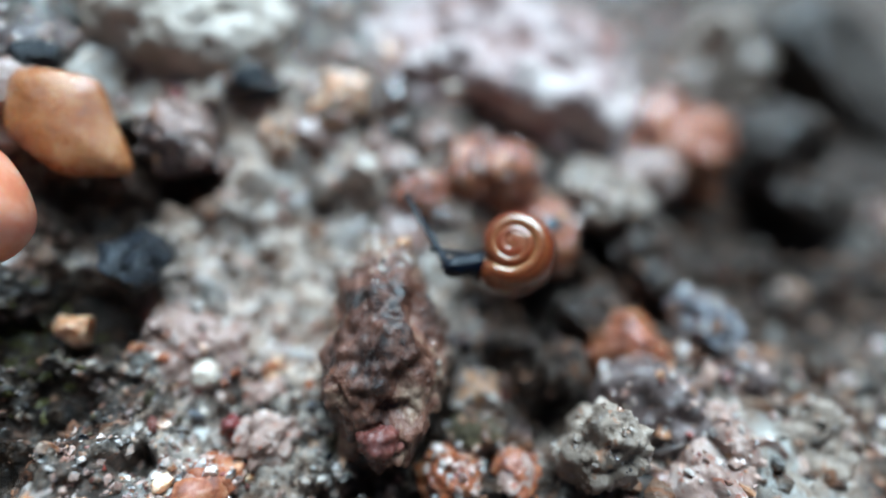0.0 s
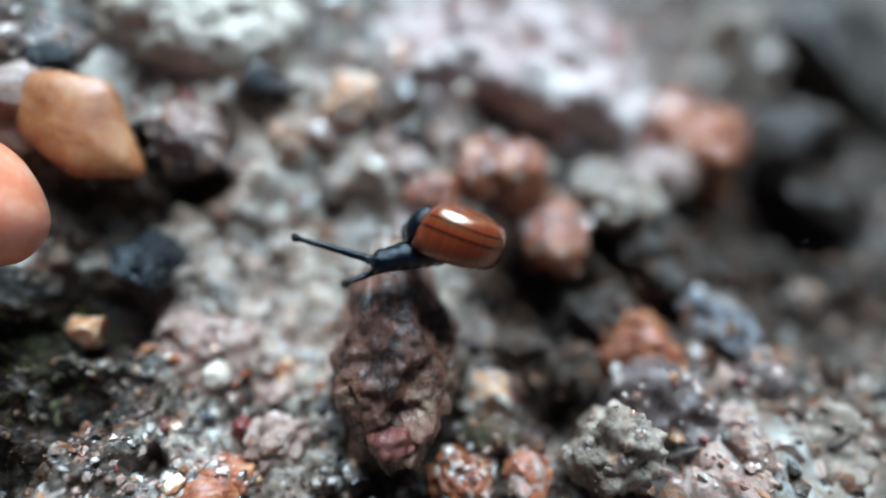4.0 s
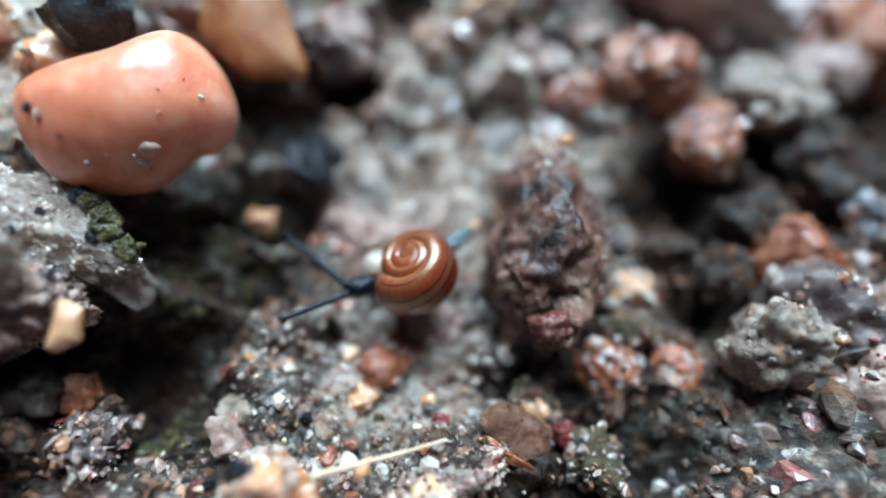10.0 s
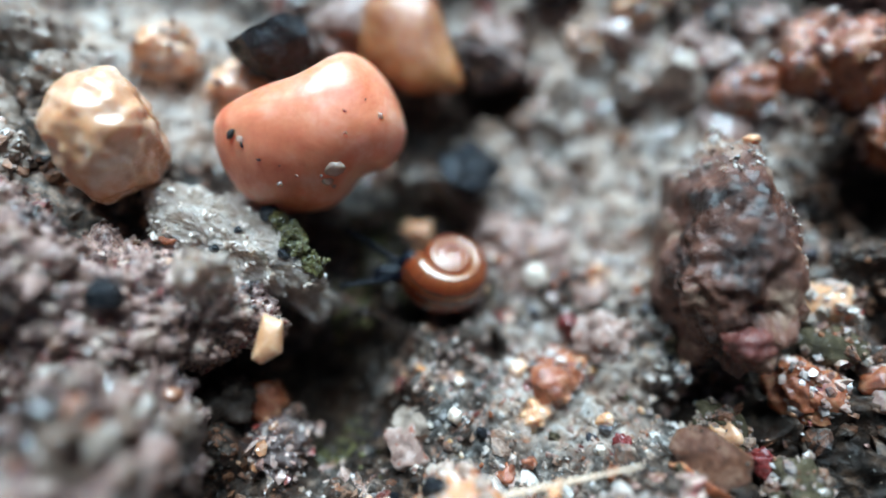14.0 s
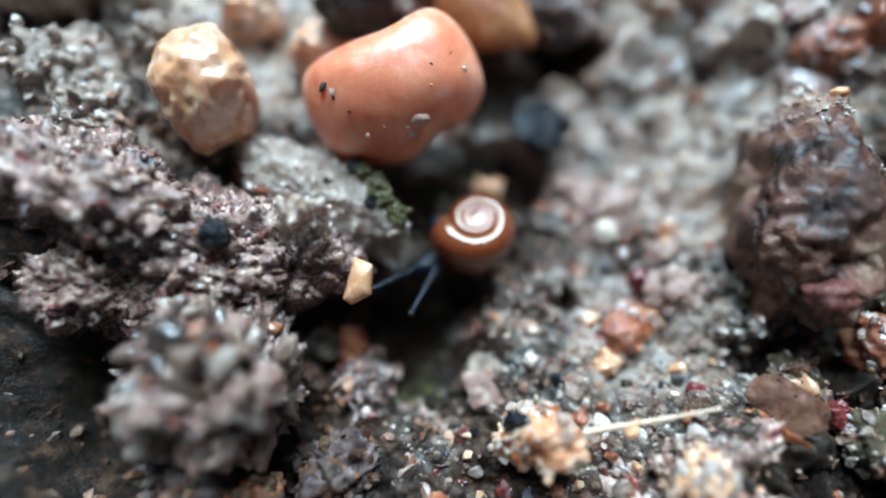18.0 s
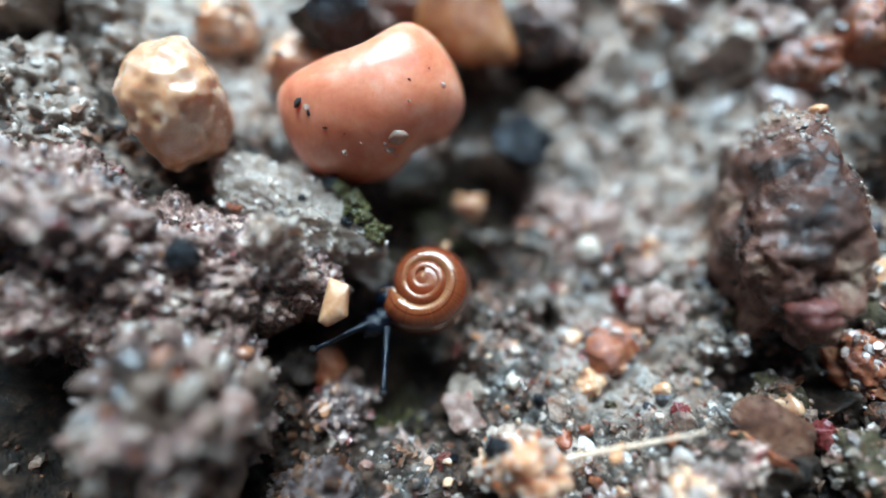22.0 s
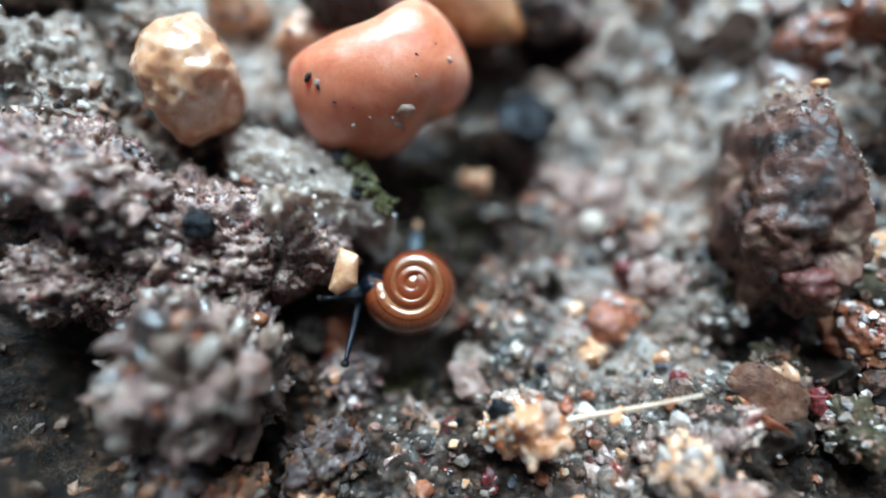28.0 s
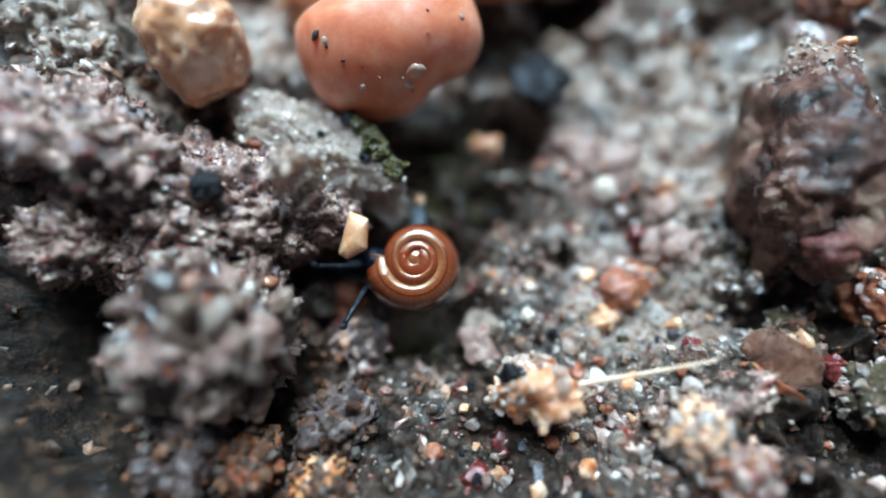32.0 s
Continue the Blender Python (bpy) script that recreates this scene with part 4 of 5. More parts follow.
# middling stones: material, label, shape, place, radii, seed
STONES = [
    (COAL, "bluish black stone among pale rocks", "f", (-0.8, 14.3, 6.3), (1.80, 1.61, 1.42), 100),
    (DUSK, "purplish brown stone in shadow", "r", (-3.1, 10.8, 4.8), (2.41, 1.95, 1.49), 101),
    (TAN, "pale beige grain on soil", "f", (1.4, 11.9, 5.1), (1.12, 1.35, 1.12), 102),
    (TAN, "pale beige stone behind the snail", "r", (3.8, 15.0, 6.6), (1.72, 1.85, 1.72), 103),
    (COAL, "black stone among reddish crumbs", "f", (7.2, 12.8, 6.0), (1.48, 1.64, 1.48), 104),
    (PINK, "pinkish crumb of rock", "r", (10.1, 13.3, 6.2), (1.28, 1.40, 1.28), 105),
    (RUST, "reddish brown crumbly rock behind the snail", "k", (13.5, 11.6, 6.3), (2.69, 2.43, 2.16), 106),
    (RUST, "rusty crumb of rock on soil", "r", (9.8, 10.3, 4.8), (1.71, 1.51, 1.31), 107),
    (CHALK, "grey stone on soil", "r", (6.0, 10.7, 4.8), (1.52, 1.64, 1.52), 108),
    (RUST, "orange brown wet rock under the snail", "r", (16.4, 8.5, 5.6), (2.00, 1.98, 1.95), 109),
    (GREYROCK, "grey green rock with wet glints", "k", (20.1, 11.3, 6.7), (3.11, 2.33, 1.55), 110),
    (PINK, "pale pink rock behind the snail", "r", (23.6, 13.7, 7.1), (2.10, 1.78, 1.47), 111),
    (DARKROCK, "dark wet rock beside a gap", "r", (35.5, 18.4, 8.0), (3.63, 3.41, 3.18), 112),
    (GREYROCK, "long grey ridge of rock", "r", (34.6, 30.2, 8.8), (4.76, 5.38, 4.76), 113),
    (DARKROCK, "dark brown rock far behind", "r", (51.5, 36.0, 8.0), (9.5, 7.6, 6.4), 114),
    (BLUE, "blue grey stone on soil", "f", (24.4, 3.6, 6.2), (2.03, 1.85, 1.68), 115),
    # seeds 116, 117 and 121: dark stones added to paint a shadow band
    (DARKROCK, "dark stone added to deepen a shadow band", "r", (19.1, 4.5, 4.4), (1.78, 1.60, 1.41), 116),
    (DARKROCK, "dark stone added to deepen a shadow band", "r", (23.1, 7.7, 6.1), (3.15, 2.32, 1.49), 117),
    (PINK, "pinkish flat slab in the soil", "r", (-0.4, 2.2, 0.4), (2.82, 2.40, 1.98), 118),
    (DUSK, "dark brown stone behind the flake", "r", (-10.3, 13.9, 6.4), (1.63, 1.60, 1.57), 119),
    (COAL, "black stone behind the flake", "f", (-10.0, 11.8, 5.4), (1.47, 1.37, 1.27), 120),
    (DARKROCK, "dark stone added to deepen a shadow band", "r", (37.2, 15.3, 7.1), (4.33, 2.89, 1.45), 121),
    (PINK, "pink grain beside the stone", "r", (3.2, -0.2, 0.4), (0.78, 1.01, 0.78), 122),
    (QUARTZ, "translucent grey grain beside the stone", "f", (5.3, -1.5, 0.5), (0.77, 0.79, 0.77), 123),
    (RUST, "orange grain at the stone's foot", "r", (11.5, -3.7, 1.6), (1.11, 1.07, 1.04), 124),
    (RUST, "reddish orange grain on soil", "r", (14.8, -3.7, 2.6), (0.86, 0.95, 0.86), 125),
    (TAN, "tan grain on soil", "f", (13.2, 0.2, 2.0), (0.82, 0.77, 0.72), 126),
    (DARKROCK, "dark greenish wet stone on soil", "r", (17.4, 1.5, 3.5), (1.26, 1.22, 1.18), 127),
    (DARKROCK, "dark olive lump of soil", "r", (15.1, 2.2, 2.7), (1.58, 1.47, 1.36), 128),
    (DUSK, "brown stone on soil", "r", (25.8, 1.1, 6.0), (1.52, 1.34, 1.16), 129),
    (GREYROCK, "grey stone in the soil", "r", (27.9, -1.9, 6.4), (1.93, 1.71, 1.49), 130),
    (PINK, "pale pinkish stone on soil", "r", (23.6, -2.5, 5.7), (1.62, 1.53, 1.45), 131),
    (MUD, "olive lump of soil with algae", "k", (-12.6, -1.7, 1.9), (1.72, 1.57, 1.42), 132),
    (RUST, "orange brown translucent grain on soil", "f", (1.7, -4.2, 0.6), (1.42, 1.45, 1.42), 133),
    (TAN, "tan grain on soil", "f", (8.0, -5.8, 0.9), (0.75, 0.71, 0.66), 134),
    (RUST, "orange and white grain on soil", "f", (12.0, -3.6, 1.9), (1.44, 1.34, 1.24), 135),
    (PINK, "pale pink round grain on soil", "r", (14.5, -3.4, 2.5), (1.04, 1.03, 1.02), 136),
    (TAN, "tan grain beside the stone", "f", (13.1, 0.2, 2.1), (1.28, 1.17, 1.05), 137),
    (DUSK, "dusky crumbly stone on soil", "k", (20.7, -0.6, 5.1), (2.22, 2.00, 1.78), 138),
    (PINK, "pale pinkish stone on soil", "r", (22.3, -4.4, 5.4), (1.76, 1.93, 1.76), 139),
    (PINK, "pale pink flake behind the pebble", "r", (-11.2, 10.4, 5.1), (1.81, 2.09, 1.81), 140),
    (TAN, "pale stone behind the tan pebble", "r", (-18.8, 6.6, 6.2), (1.65, 1.62, 1.59), 141),
    (GREYROCK, "pale grey stone far behind", "r", (-24.0, 5.9, 7.2), (1.99, 1.84, 1.68), 142),
    (PINK, "pinkish brown stone on soil", "r", (-3.1, 11.2, 5.0), (1.95, 1.69, 1.42), 143),
    (GREYROCK, "grey wet stone on pale soil", "f", (4.6, 10.2, 4.2), (1.48, 1.21, 0.94), 144),
    (PINK, "pinkish brown wet stone on soil", "f", (7.0, 11.9, 5.5), (1.89, 1.63, 1.38), 145),
    (TAN, "tan grain on soil", "r", (8.5, -5.7, 1.0), (0.94, 0.84, 0.74), 146),
    (RED, "red grain on soil", "f", (9.7, -6.9, 1.2), (0.68, 0.61, 0.54), 147),
    (RUST, "orange and white grain on soil", "f", (12.3, -3.5, 1.8), (1.30, 1.15, 0.99), 148),
    (RUST, "orange grain on soil", "r", (14.6, -3.3, 2.5), (0.92, 0.88, 0.84), 149),
    (MUD, "olive grain beside the stone", "r", (13.0, -1.8, 2.0), (1.22, 1.06, 0.90), 150),
    (PINK, "pinkish brown crystal on soil", "f", (-4.1, -8.3, 0.4), (0.95, 1.16, 0.95), 151),
    (TAN, "tan grain on soil", "r", (0.9, -6.2, 0.4), (0.67, 0.66, 0.65), 152),
    (TAN, "pale grain under the charcoal", "f", (-5.5, 1.9, 0.4), (0.88, 0.91, 0.88), 153),
    (RUST, "orange brown flat grain in the gap", "r", (-10.8, -7.4, 0.0), (1.01, 0.84, 0.66), 154),
    (DUSK, "brown crumb in the gap", "k", (-9.6, -9.2, -0.1), (1.33, 1.18, 1.02), 155),
    (DARKROCK, "dark wet crumb in the gap", "r", (-11.8, -7.8, 1.0), (1.09, 1.12, 1.09), 156),
    (GREYROCK, "translucent grey grain on soil", "f", (-4.0, -7.4, 0.3), (1.08, 1.05, 1.01), 157),
    (TAN, "tan grain on soil", "r", (1.0, -6.2, 0.3), (0.60, 0.58, 0.57), 158),
    (AMBER, "orange crumb hanging on the straw", "f", (1.5, -9.15, 2.75), (0.3, 0.5, 0.3), 159),
    (RUST, "orange crumb on the crystal clump", "r", (-0.1, -8.8, 0.4), (0.45, 0.47, 0.45), 160),
    (RED, "dark red grain on soil", "f", (4.4, -6.9, 1.2), (0.39, 0.43, 0.39), 161),
    (RED, "dark red grain on soil", "f", (9.9, -6.6, 1.1), (0.55, 0.50, 0.46), 162),
    (RED, "dark red grain on soil", "f", (3.7, -7.6, 1.2), (0.38, 0.40, 0.38), 163),
    (MUD, "olive grey stone on soil", "r", (8.5, -5.6, 0.9), (1.25, 0.98, 0.72), 164),
    (RED, "red grain beside a white grain", "f", (2.2, -1.9, 0.3), (0.59, 0.60, 0.59), 165),
    (DUSK, "reddish brown grain beside the white grain", "r", (1.7, -0.2, 0.3), (0.81, 0.69, 0.57), 166),
    (DUSK, "brown crumbly clump of soil", "k", (-9.3, -12.7, 1.1), (1.70, 1.45, 1.20), 167),
    (DUSK, "reddish brown clump of soil", "k", (-14.3, -15.0, 2.2), (1.70, 1.47, 1.23), 168),
    (AMBER, "amber crumb of soil", "k", (-9.1, -14.9, 1.5), (1.06, 0.92, 0.78), 170),
    (RUST, "rusty red crumb of soil", "k", (-12.0, -14.8, 1.9), (1.07, 1.04, 1.01), 171),
    (TAN, "tan crumbly clump of soil", "k", (4.1, -10.5, 2.3), (1.12, 1.10, 1.08), 172),
    (RUST, "rusty crumbly clump of soil", "k", (5.7, -11.6, 2.2), (1.09, 1.01, 0.94), 173),
    (RED, "small red rod on soil", "f", (-2.6, -12.1, 0.5), (0.34, 0.53, 0.34), 175),
    (RED, "red grain on soil", "f", (-5.5, -11.8, 0.5), (0.52, 0.50, 0.49), 176),
    (RED, "red grain on soil", "f", (-3.4, -13.5, 0.9), (0.65, 0.55, 0.46), 177),
    (RED, "red grain on soil", "f", (9.7, -6.6, 1.1), (0.57, 0.52, 0.48), 178),
    (MUD, "olive grey stone on soil", "r", (11.1, -7.7, 1.5), (1.29, 1.16, 1.02), 179),
    (GREYROCK, "pale grey rounded stone behind the crust", "r", (-21.5, 3.4, 6.6), (1.9, 1.7, 1.5), 180),
    (TAN, "beige rounded stone beside the salmon pebble", "r", (-15.0, 5.6, 5.4), (1.5, 1.4, 1.3), 181),
    (GREYROCK, "grey lump of soil behind the crust", "k", (-25.0, 0.6, 7.4), (2.2, 1.8, 1.5), 182),
    (GREYROCK, "grey lump of soil behind the crust", "k", (-22.6, -1.4, 7.0), (1.7, 1.5, 1.3), 183),
    (GREYROCK, "pale grey stone far behind", "r", (-28.0, 5.0, 9.0), (2.6, 2.2, 2.0), 184),
]
SHAPES = {"r": {"big": 0.35, "mid": 0.25, "knob": 0.35, "knob_size": 1.0, "fine": 0.12, "facets": 4}, "f": {"big": 0.3, "mid": 0.2, "facets": 14, "fine": 0.05},
          "k": {"big": 0.35, "mid": 0.35, "knob": 0.5, "knob_size": 0.7, "fine": 0.3}}
for material, label, kind, place, radii, seed in STONES:
    level = 5 if max(radii) > 1.3 else 4
    name = "grain" if max(radii) < 0.9 else "stone"
    shape = dict(SHAPES[kind])
    worn = place[1] > 5 or place[0] > 12
    if worn:
        shape.update(fine=0.03, mid=0.18, knob=0.5 if kind == "k" else 0.2, knob_size=1.3)
    deep = 0.5 * min(radii)
    made = rock(name, label, name, material, (place[0], place[1], place[2] - deep), radii, ((seed * 23) % 40 - 20, (seed * 29) % 40 - 20, (seed * 37) % 60 - 30), seed, "stones on the soil",
                level=level, **shape)
    if kind == "k" or max(radii) > 1.2:
        coat(made, 320 if kind == "k" else 160, 0.06, 0.36, DARKS if place[1] < -12 or material == DARKROCK else ROSES if material in (RUST, PINK, DUSK) else PALES if material in (TAN, GREYROCK) else GREYS, seed + 500)


# single grains that lie on the open soil round the snail's way
GRAIN_KINDS = ((CLEAR, "clear glassy quartz grain on wet soil"), (WHITE, "milky white quartz grain on wet soil"), (RUST, "rusty orange grain on wet soil"), (PINK, "pinkish brown grain on wet soil"),
               (MUD, "olive grey grain on wet soil"), (BLUE, "blue grey glossy grain on wet soil"), (TAN, "tan translucent grain on wet soil"), (COAL, "black glossy grain on wet soil"),
               (AMBER, "amber crystal grain on wet soil"), (MAROON, "dark red glossy grain on wet soil"))


def build_grains():
    rng = np.random.RandomState(77)
    shapes = {}
    for k, (material, label) in enumerate(GRAIN_KINDS):
        for j in range(3):
            p, faces = stone_shape((1.0, rng.uniform(0.65, 0.95), rng.uniform(0.55, 0.85)), 400 + 7 * k + j, big=0.2, mid=0.12, facets=11, level=3)
            shapes[k, j] = mesh("grain", p, faces, material, False)
    share = np.array([0.16, 0.05, 0.13, 0.16, 0.11, 0.13, 0.1, 0.07, 0.03, 0.06])
    made = 0
    while made < 230:
        x, y = rng.uniform(-5.5, 10), rng.uniform(-14.5, 2.5)
        if hollow_shade(np.array([x]), np.array([y]))[0] > 0.3 and rng.rand() < 0.8:
            continue
        k = rng.choice(len(GRAIN_KINDS), p=share)
        r = 0.16 + 0.34 * rng.rand() ** 1.8
        ob = new("grain", shapes[k, rng.randint(3)])
        turn = Euler(rng.uniform(0, 6.28, 3).tolist()).to_matrix().to_4x4()
        ob.matrix_world = Matrix.Translation(Vector((x, y, ground_at(x, y) + 0.25 * r)) * MM) @ turn @ Matrix.Diagonal((r, r, r, 1))
        tagged(ob, GRAIN_KINDS[k][1], "grain", "sand grains on the soil")
        made += 1


build_grains()


# ---- snail ----
def mat_shell():
    """Thin horn: red amber whorls with growth lines, a dark spiral line and paler wrinkled seams."""
    k = Nodes("amber_shell", 0.22, 0.5, 1.0)
    k.p.inputs["Specular Tint"].default_value = (1.0, 0.82, 0.5, 1.0)
    k.p.inputs["Coat Roughness"].default_value = 0.04
    coil = k.t.nodes.new("ShaderNodeAttribute")
    coil.attribute_name = "coil"
    turn = k.node("ShaderNodeSeparateXYZ", Vector=coil.outputs["Vector"])
    seam, red, deep, gold = (0.34, 0.14, 0.06), (0.22, 0.034, 0.011), (0.03, 0.007, 0.004), (0.25, 0.065, 0.024)
    outer = k.ramp(turn.outputs["Y"], (0.0, gold), (0.075, (0.22, 0.045, 0.015)), (0.12, red), (0.135, deep), (0.15, (0.18, 0.045, 0.014)), (0.19, red), (0.205, deep), (0.225, red),
                   (0.45, (0.14, 0.02, 0.007)), (0.62, (0.17, 0.032, 0.01)), (0.8, deep), (0.86, seam), (0.93, gold))
    span = k.node("ShaderNodeMapRange", Value=turn.outputs["X"])
    span.inputs[1].default_value, span.inputs[2].default_value = 6.0, 14.0
    band = k.mix(span.outputs[0], outer, (0.25, 0.042, 0.013))
    wave = k.node("ShaderNodeTexNoise", Vector=k.node("ShaderNodeCombineXYZ", X=turn.outputs["X"]).outputs[0], Scale=9.0, Detail=6.0, Roughness=0.75)
    tone = k.ramp(wave.outputs["Fac"], (0.3, (0.5, 0.4, 0.34)), (0.5, (1.0, 0.95, 0.9)), (0.72, (1.35, 1.3, 1.2)))
    k.base(k.mix(1.0, band, tone, "MULTIPLY")).bump(k.mix(0.4, wave.outputs["Fac"], k.noise(0.35, 4)), 0.06, 0.7)
    k.clear(0.2)
    return k.glow_through(0.25, 0.6, (1.0, 0.25, 0.08)).m


SHELL = mat_shell()
LIP = mat_rock("shell_lip", (0.1, 0.04, 0.016), (0.15, 0.06, 0.025), (0.22, 0.1, 0.045), 0.8, (0.1, 0.2), 0.7)
BODY = mat_rock("blue_black_skin", (0.001, 0.0016, 0.003), (0.002, 0.0035, 0.0075), (0.005, 0.01, 0.019), 0.4, (0.05, 0.12), 0.0, None, 0, 0.03)
SOLE = mat_rock("blue_grey_skin", (0.018, 0.026, 0.033), (0.04, 0.055, 0.067), (0.1, 0.13, 0.15), 0.5, (0.1, 0.3), 0.5, None, 0.3, 0.05)

BODY.node_tree.nodes["Principled BSDF"].inputs["Specular IOR Level"].default_value = 0.28

snail = tagged(new("snail"), "tiny snail with amber spiral shell and blue-black body", "snail")


def tube(points, radii, sides=14):
    """A round tube along points."""
    pts = np.asarray(points, float)
    n = len(pts)
    tan_ = np.gradient(pts, axis=0)
    tan_ /= np.linalg.norm(tan_, axis=1)[:, None]
    ref = np.array([0.0, 0.0, 1.0])
    if abs(tan_[0] @ ref) > 0.9:
        ref = np.array([1.0, 0.0, 0.0])
    v = []
    for i in range(n):
        a = ref - tan_[i] * (ref @ tan_[i])
        a /= np.linalg.norm(a)
        b = np.cross(tan_[i], a)
        ref = a
        th = np.linspace(0, 2 * np.pi, sides, endpoint=False)
        v.append(pts[i] + radii[i] * (np.cos(th)[:, None] * a + np.sin(th)[:, None] * b))
    v = np.concatenate(v)
    i = np.arange(n - 1)[:, None] * sides
    j = np.arange(sides)[None, :]
    k = (j + 1) % sides
    f = np.stack([i + j, i + k, i + k + sides, i + j + sides], 2).reshape(-1, 4)
    return v, f


straw()
SHELL_TURNS, SHELL_GROW = 2.7, 0.085


def whorl(th):
    """Radius of the coil, half width, half height and level of the whorl at angle th before the mouth."""
    g = math.e ** (-SHELL_GROW * th)
    open_ = smoothstep(0.0, 0.6, np.asarray(th, float))   # the last bit narrows and dips towards the mouth
    closed = smoothstep(10.0, 16.5, np.asarray(th, float))   # the first whorls close into a blunt dome
    return (1.72 - 0.1 * (1 - open_)) * g, (0.66 - 0.1 * (1 - open_) + 1.15 * closed) * g, (1.1 - 0.2 * (1 - open_)) * g, 1.2 * (1 - g) - 0.3 - 0.14 * (1 - open_)


def shell_mesh():
    """A flat coiled right-handed shell, 4.2 across; axis +z towards the apex, mouth at -x."""
    steps, sides = 420, 32
    back = np.linspace(2 * np.pi * SHELL_TURNS, 0, steps)
    R, w, h, zc = whorl(back)
    a = np.pi + back
    s = np.linspace(0, 2 * np.pi, sides, endpoint=False)
    co, si = np.sign(np.cos(s)) * np.abs(np.cos(s)), np.sign(np.sin(s)) * np.abs(np.sin(s)) ** np.where(np.cos(s) > 0, 0.8, 0.55)
    rr = np.maximum(R[:, None] + w[:, None] * co, 0.0)
    v = np.stack([rr * np.cos(a)[:, None], rr * np.sin(a)[:, None], zc[:, None] + h[:, None] * (si - 0.26 * co)], 2).reshape(-1, 3)
    i = np.arange(steps - 1)[:, None] * sides
    j = np.arange(sides)[None, :]
    k = (j + 1) % sides
    f = np.stack([i + j, i + k, i + k + sides, i + j + sides], 2).reshape(-1, 4)
    v = v + np.array([0.3, 0, 0.2])
    me = mesh("shell", v, f, SHELL)
    att = me.attributes.new("coil", "FLOAT_VECTOR", "POINT")
    around = (0.25 - s / (2 * np.pi)) % 1.0
    data = np.zeros((steps, sides, 3))
    data[:, :, 0] = back[:, None] * 1.3
    data[:, :, 1] = around[None, :]
    att.data.foreach_set("vector", data.ravel())
    return me


shell = part("shell", shell_mesh(), snail, "glossy amber brown banded spiral shell")


apex_v, apex_f = stone_shape((0.46, 0.46, 0.25), 6, big=0, mid=0, level=4)
part("apex", mesh("apex", apex_v, apex_f, SHELL), shell, "blunt amber tip of the spiral", at_mm(0.3, 0, 0.84))


def mouth_ring():
    s = np.linspace(0, 2 * np.pi, 25)
    R, w, h, zc = whorl(0.0)
    return tube(np.stack([0.3 - (R + w * np.cos(s)), 0 * s + 0.02, 0.2 + zc + h * np.sin(s)], 1), 0 * s + 0.05, 8)


part("lip", mesh("lip", *mouth_ring(), LIP), shell, "pale rim of the shell's mouth")
plug, plug_faces = stone_shape((0.66, 0.7, 0.9), 7, big=0.1, mid=0.05, level=4)
part("mantle", mesh("mantle", plug, plug_faces, BODY), shell, "dark mantle in the shell's mouth", at_mm(-1.42, -0.25, -0.25))


def tapered(length, r0, r1, flat=1.0, knob=0.0, n=24, wave=0.0):
    """A closed rod from the origin back along -x, thick end at the back."""
    s = np.linspace(0, 1, n)
    rad = (r0 + (r1 - r0) * s) * (1 + wave * np.sin(s * 37))
    rad = rad * np.sqrt(np.clip(1 - (1 - np.clip(s / 0.1, 0, 1)) ** 2, 0.001, 1)) * np.sqrt(np.clip(1 - np.clip((s - 0.9) / 0.1, 0, 1) ** 2, 0.001, 1))
    if knob:
        rad = np.maximum(rad, np.sqrt(np.clip(knob ** 2 - (s * length - knob) ** 2, 0, None)))
    v, f = tube(np.stack([-s * length, 0 * s, 0 * s], 1), rad)
    v[:, 2] *= flat
    return v, f


neck = part("neck", mesh("neck", *tapered(3.2, 0.42, 0.8, 1, 0, 40, 0.03), BODY), snail)
head_v, head_f = stone_shape((0.62, 0.5, 0.46), 13, big=0.12, mid=0.1, fine=0.03, level=4)
part("head", mesh("head", head_v, head_f, BODY), neck, "blunt blue-black head", at_mm(-0.35, 0, 0.02))
part("sole", mesh("sole", *tapered(3.0, 0.26, 0.62, 0.5), SOLE), neck, "paler blue grey sole", at_mm(0.05, 0, -0.35))
for side_y in (-0.22, 0.22):
    part("small_feeler", mesh("small_feeler", *tapered(0.75, 0.07, 0.1), BODY), neck, m=at_mm(0.35, side_y * 0.9, -0.1, 0, 15, side_y * 90))
tail = part("tail", mesh("tail", *tapered(4.2, 0.26, 0.74, 0.75, 0, 40, 0.03), SOLE), snail, "tapering blue grey tail")
part("pale_tip", mesh("pale_tip", *stone_shape((0.26, 0.22, 0.2), 19, level=3), CREAM), tail, "pale pinkish tail tip", at_mm(-0.15, 0, 0.12))
foot_v, foot_f = stone_shape((1.3, 0.75, 0.5), 9, big=0.1, mid=0.05, level=4)
foot = part("foot", mesh("foot", foot_v, foot_f, BODY), snail, m=at_mm(0, 0, -0.95))
feeler_a = part("tentacle", mesh("tentacle", *tapered(4.1, 0.09, 0.19, 1, 0.17, 60, 0.04), BODY), snail)
feeler_b = part("tentacle", feeler_a.data, snail)
for f in (feeler_a, feeler_b):
    eye_v, eye_f = stone_shape((0.13, 0.13, 0.13), 4, big=0, mid=0, level=3)
    part("eye", mesh("eye", eye_v, eye_f, SPECK), f, "black eye spot", at_mm(-0.12, 0, 0.1))
